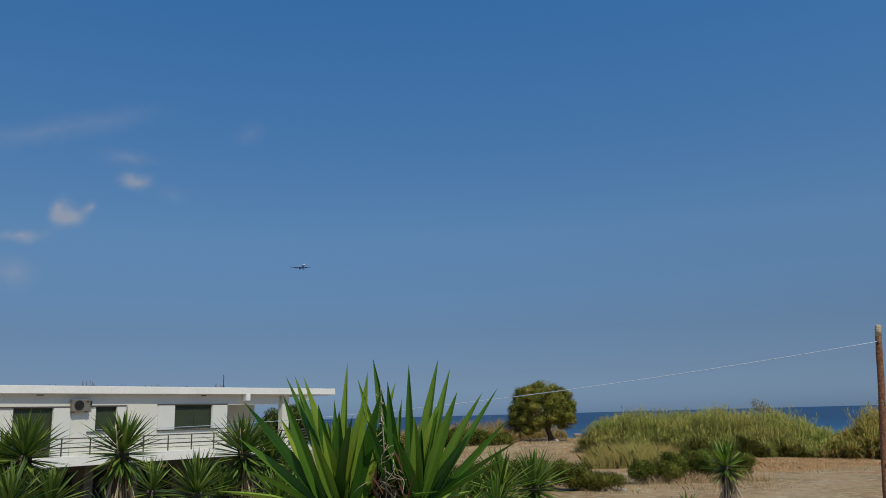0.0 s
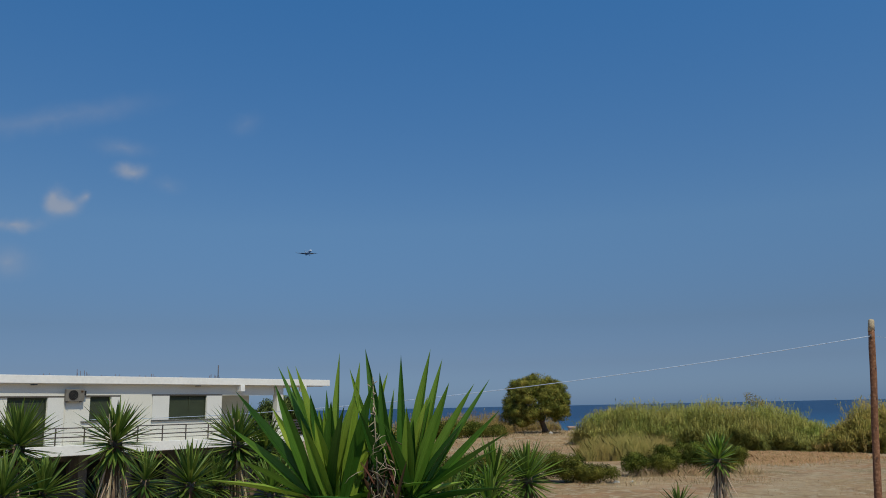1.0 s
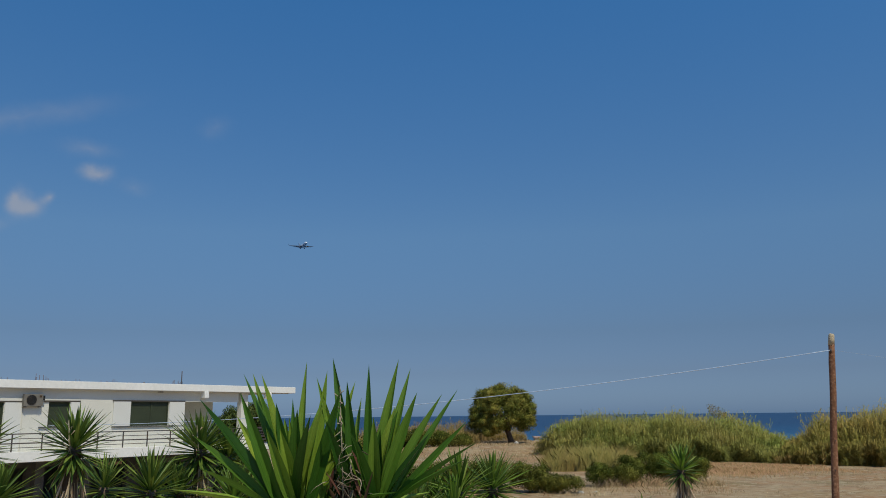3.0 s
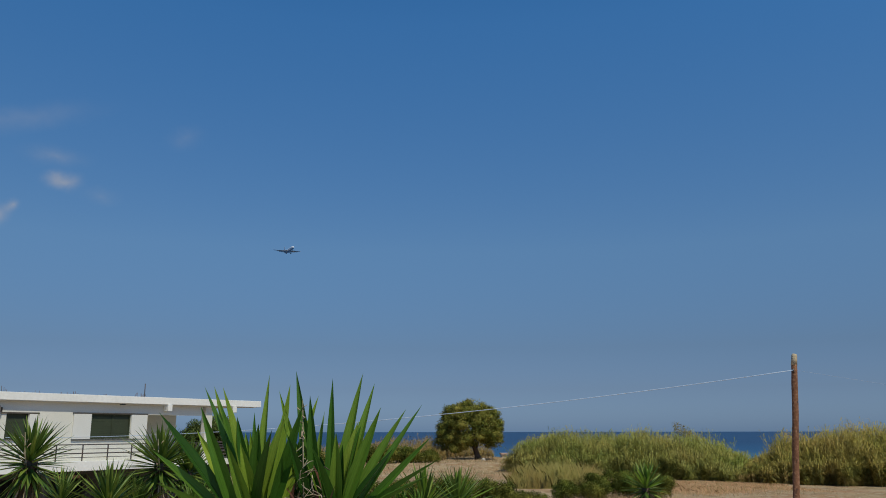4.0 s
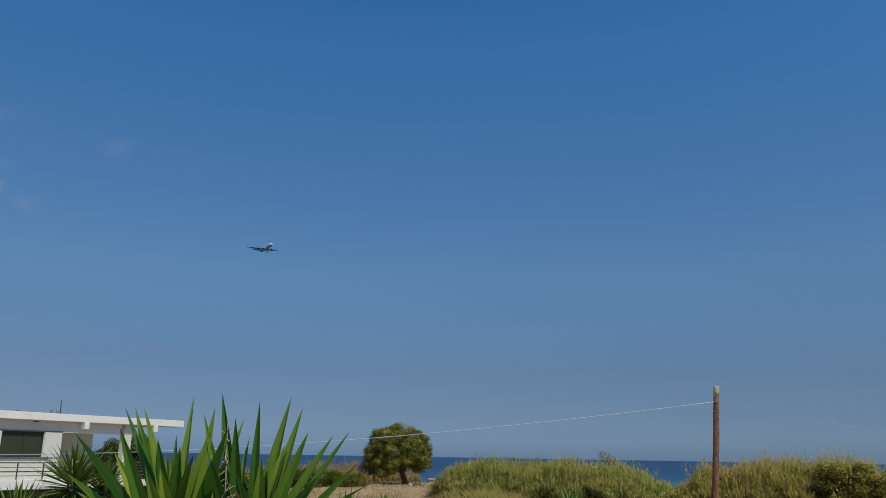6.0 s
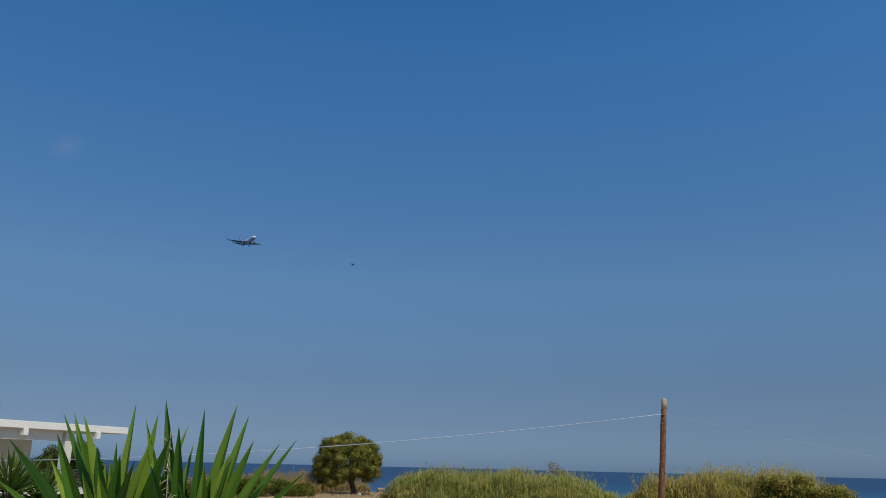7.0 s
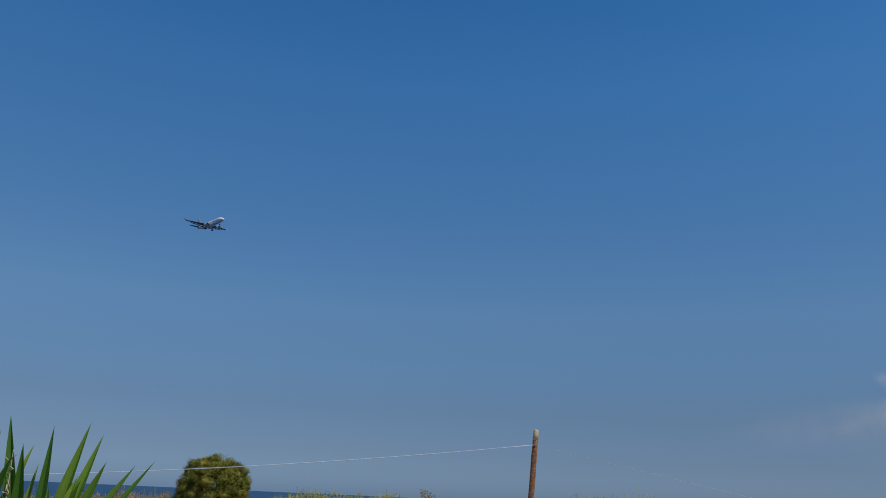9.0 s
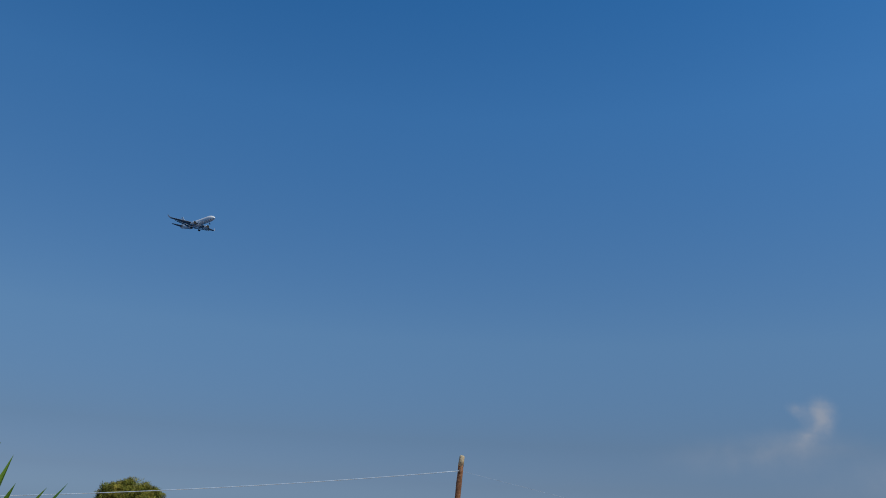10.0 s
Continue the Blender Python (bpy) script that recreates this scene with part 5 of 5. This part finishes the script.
def airliner():
    plane = thing("airliner")
    tagged(plane, "white twin-engined jet airliner with landing gear down", "aircraft")
    part("fuselage", lofted([(19.6, 0, -0.5, 0.05, 0.05), (19.3, 0, -0.48, 0.5, 0.5), (18.4, 0, -0.35, 1.05, 1.0), (17.0, 0, -0.15, 1.5, 1.5), (15.2, 0, 0, 1.82, 1.88),
                             (13.0, 0, 0, 1.88, 2.0), (-6.0, 0, 0, 1.88, 2.0), (-10.0, 0, 0.25, 1.75, 1.75), (-14.0, 0, 0.75, 1.25, 1.25), (-17.5, 0, 1.2, 0.65, 0.75), (-19.2, 0, 1.4, 0.2, 0.3)]),
         PAINT_WHITE, plane, "white fuselage")
    part("belly_fairing", lofted([(5.5, 0, -1.5, 0.4, 0.2), (4, 0, -1.55, 1.6, 0.75), (-3, 0, -1.55, 1.7, 0.8), (-6, 0, -1.4, 0.4, 0.2)], 16), PAINT_WHITE, plane)
    bm = bmesh.new()
    block(bm, 17.1, 17.75, -0.95, 0.95, 0.62, 1.0)
    for v in bm.verts:
        if v.co.x > 17.5:
            v.co.y *= 0.8
            v.co.z -= 0.18
    part("cockpit_window", bm, GLASS_DARK, plane)
    for s in (1, -1):
        wing = part("wing", aerofoil([(4.2, s * 1.3, -1.1, 8.6, 1.1, "y"), (1.4, s * 5.6, -0.75, 5.3, 0.75, "y"), (-4.0, s * 16.4, 0.55, 1.9, 0.25, "y")]), PAINT_GREY, plane, "grey swept wing")
        part("flap", aerofoil([(-4.2, s * 1.9, -1.45, 2.2, 0.2, "y"), (-3.8, s * 6.0, -1.05, 1.7, 0.16, "y"), (-4.6, s * 11.5, -0.45, 1.2, 0.12, "y")]), PAINT_GREY, wing, "extended flap")
        part("winglet", aerofoil([(-4.0, s * 16.4, 0.55, 1.8, 0.18, "z"), (-5.0, s * 17.3, 1.5, 1.25, 0.12, "z"), (-6.2, s * 17.8, 3.0, 0.6, 0.06, "z")]), PAINT_WHITE, wing, "white upturned wing tip")
        for y in (7.2, 9.8, 12.4):
            part("flap_fairing", lofted([(-2.0 - 0.12 * y, s * y, -1.05 + 0.07 * y, 0.05, 0.05), (-3.2 - 0.12 * y, s * y, -1.15 + 0.07 * y, 0.22, 0.28), (-5.0 - 0.12 * y, s * y, -1.2 + 0.07 * y, 0.04, 0.05)], 8), PAINT_GREY, wing)
        eng = part("engine", lofted([(5.3, s * 4.9, -1.95, 0.98, 0.95), (5.1, s * 4.9, -1.95, 1.05, 1.02), (3.8, s * 4.9, -1.93, 1.08, 1.05), (2.2, s * 4.9, -1.85, 0.95, 0.92), (1.0, s * 4.9, -1.8, 0.7, 0.68)]), PAINT_WHITE, plane, "white engine nacelle")
        part("intake", lofted([(5.36, s * 4.9, -1.95, 1.03, 1.0), (5.305, s * 4.9, -1.95, 1.03, 1.0)], 20), TYRE, eng, "dark fan intake")
        part("exhaust", lofted([(0.99, s * 4.9, -1.8, 0.5, 0.48), (0.2, s * 4.9, -1.78, 0.32, 0.3)], 16), DARK_METAL, eng)
        part("pylon", aerofoil([(3.6, s * 4.9, -1.2, 3.4, 0.3, "z"), (2.2, s * 4.9, -0.7, 3.2, 0.3, "z")]), PAINT_GREY, eng)
        part("tailplane", aerofoil([(-13.6, s * 0.8, 1.35, 4.0, 0.4, "y"), (-17.2, s * 7.1, 2.1, 1.5, 0.14, "y")]), PAINT_GREY, plane, "grey horizontal tailplane")
        gear = part("main_gear", tube(bmesh.new(), [(-1.2, s * 2.86, -1.4), (-1.2, s * 2.86, -3.6)], [0.16, 0.13], 8), PAINT_GREY, plane)
        for o in (-0.38, 0.38):
            bm = bmesh.new()
            bmesh.ops.create_cone(bm, cap_ends=True, segments=20, radius1=0.56, radius2=0.56, depth=0.4,
                                  matrix=Matrix.Translation((-1.2, s * 2.86 + o, -3.6)) @ Matrix.Rotation(radians(90), 4, "X"))
            part("tyre", bm, TYRE, gear)
    part("fin", aerofoil([(-11.2, 0, 1.7, 6.6, 0.5, "z"), (-12.6, 0, 2.6, 5.6, 0.45, "z"), (-17.2, 0, 8.6, 2.2, 0.2, "z")]), PAINT_WHITE, plane, "white tail fin")
    gear = part("nose_gear", tube(bmesh.new(), [(14.4, 0, -1.7), (14.4, 0, -3.5)], [0.12, 0.09], 8), PAINT_GREY, plane)
    for o in (-0.22, 0.22):
        bm = bmesh.new()
        bmesh.ops.create_cone(bm, cap_ends=True, segments=18, radius1=0.36, radius2=0.36, depth=0.22,
                              matrix=Matrix.Translation((14.4, o, -3.5)) @ Matrix.Rotation(radians(90), 4, "X"))
        part("tyre", bm, TYRE, gear)
    return plane


PLANE = airliner()


def flying_insect():
    bug = thing("insect")
    tagged(bug, "small dark flying insect crossing the sky", "insect")
    part("body", lofted([(0.013, 0, 0, 0.0015, 0.0015), (0.010, 0, 0, 0.0035, 0.0035), (0.004, 0, 0, 0.004, 0.004), (-0.005, 0, 0, 0.0028, 0.0028), (-0.017, 0, -0.001, 0.001, 0.001)], 10), TYRE, bug)
    for s in (1, -1):
        part("wing", aerofoil([(0.007, s * 0.003, 0.002, 0.006, 0.0008, "y"), (0.004, s * 0.011, 0.005, 0.006, 0.0006, "y"), (-0.004, s * 0.019, 0.005, 0.002, 0.0004, "y")]), TYRE, bug)
    return bug


INSECT = flying_insect()


def motions():
    # the insect comes from behind the camera, crosses the view and dips behind the garden
    rows = [(t, pose(0.67 + 9.535 * (t - 7), 5.784 + 2.924 * (t - 7), 6.155 - 4.641 * (t - 7), 0, 24, 17))
            for t in (0, 1.5, 3, 4.5, 6, 6.3, 6.6, 6.9, 7.2, 7.4, 7.6)]
    rows += [(8.0, pose(10.2, 8.7, 2.4, 0, 8, 17)), (9.0, pose(19.5, 11.6, 2.2, 0, 0, 17)), (10.0, pose(28.8, 14.4, 2.2, 0, 0, 17))]
    walk(INSECT, rows)
    rows = []
    for k in range(21):
        t = 0.5 * k
        rows.append((t, pose(-223.0 + 29.95 * t, 1270.0 - 76.7 * t, 246.0 - 6.36 * t + 0.014 * t * t, PLANE_BANK, -PLANE_PITCH, PLANE_YAW) @ pose(-4.0, 0, 1.3)))
    walk(PLANE, rows)


PLANE_BANK, PLANE_PITCH, PLANE_YAW = 2.5, 1.0, -67.0
motions()
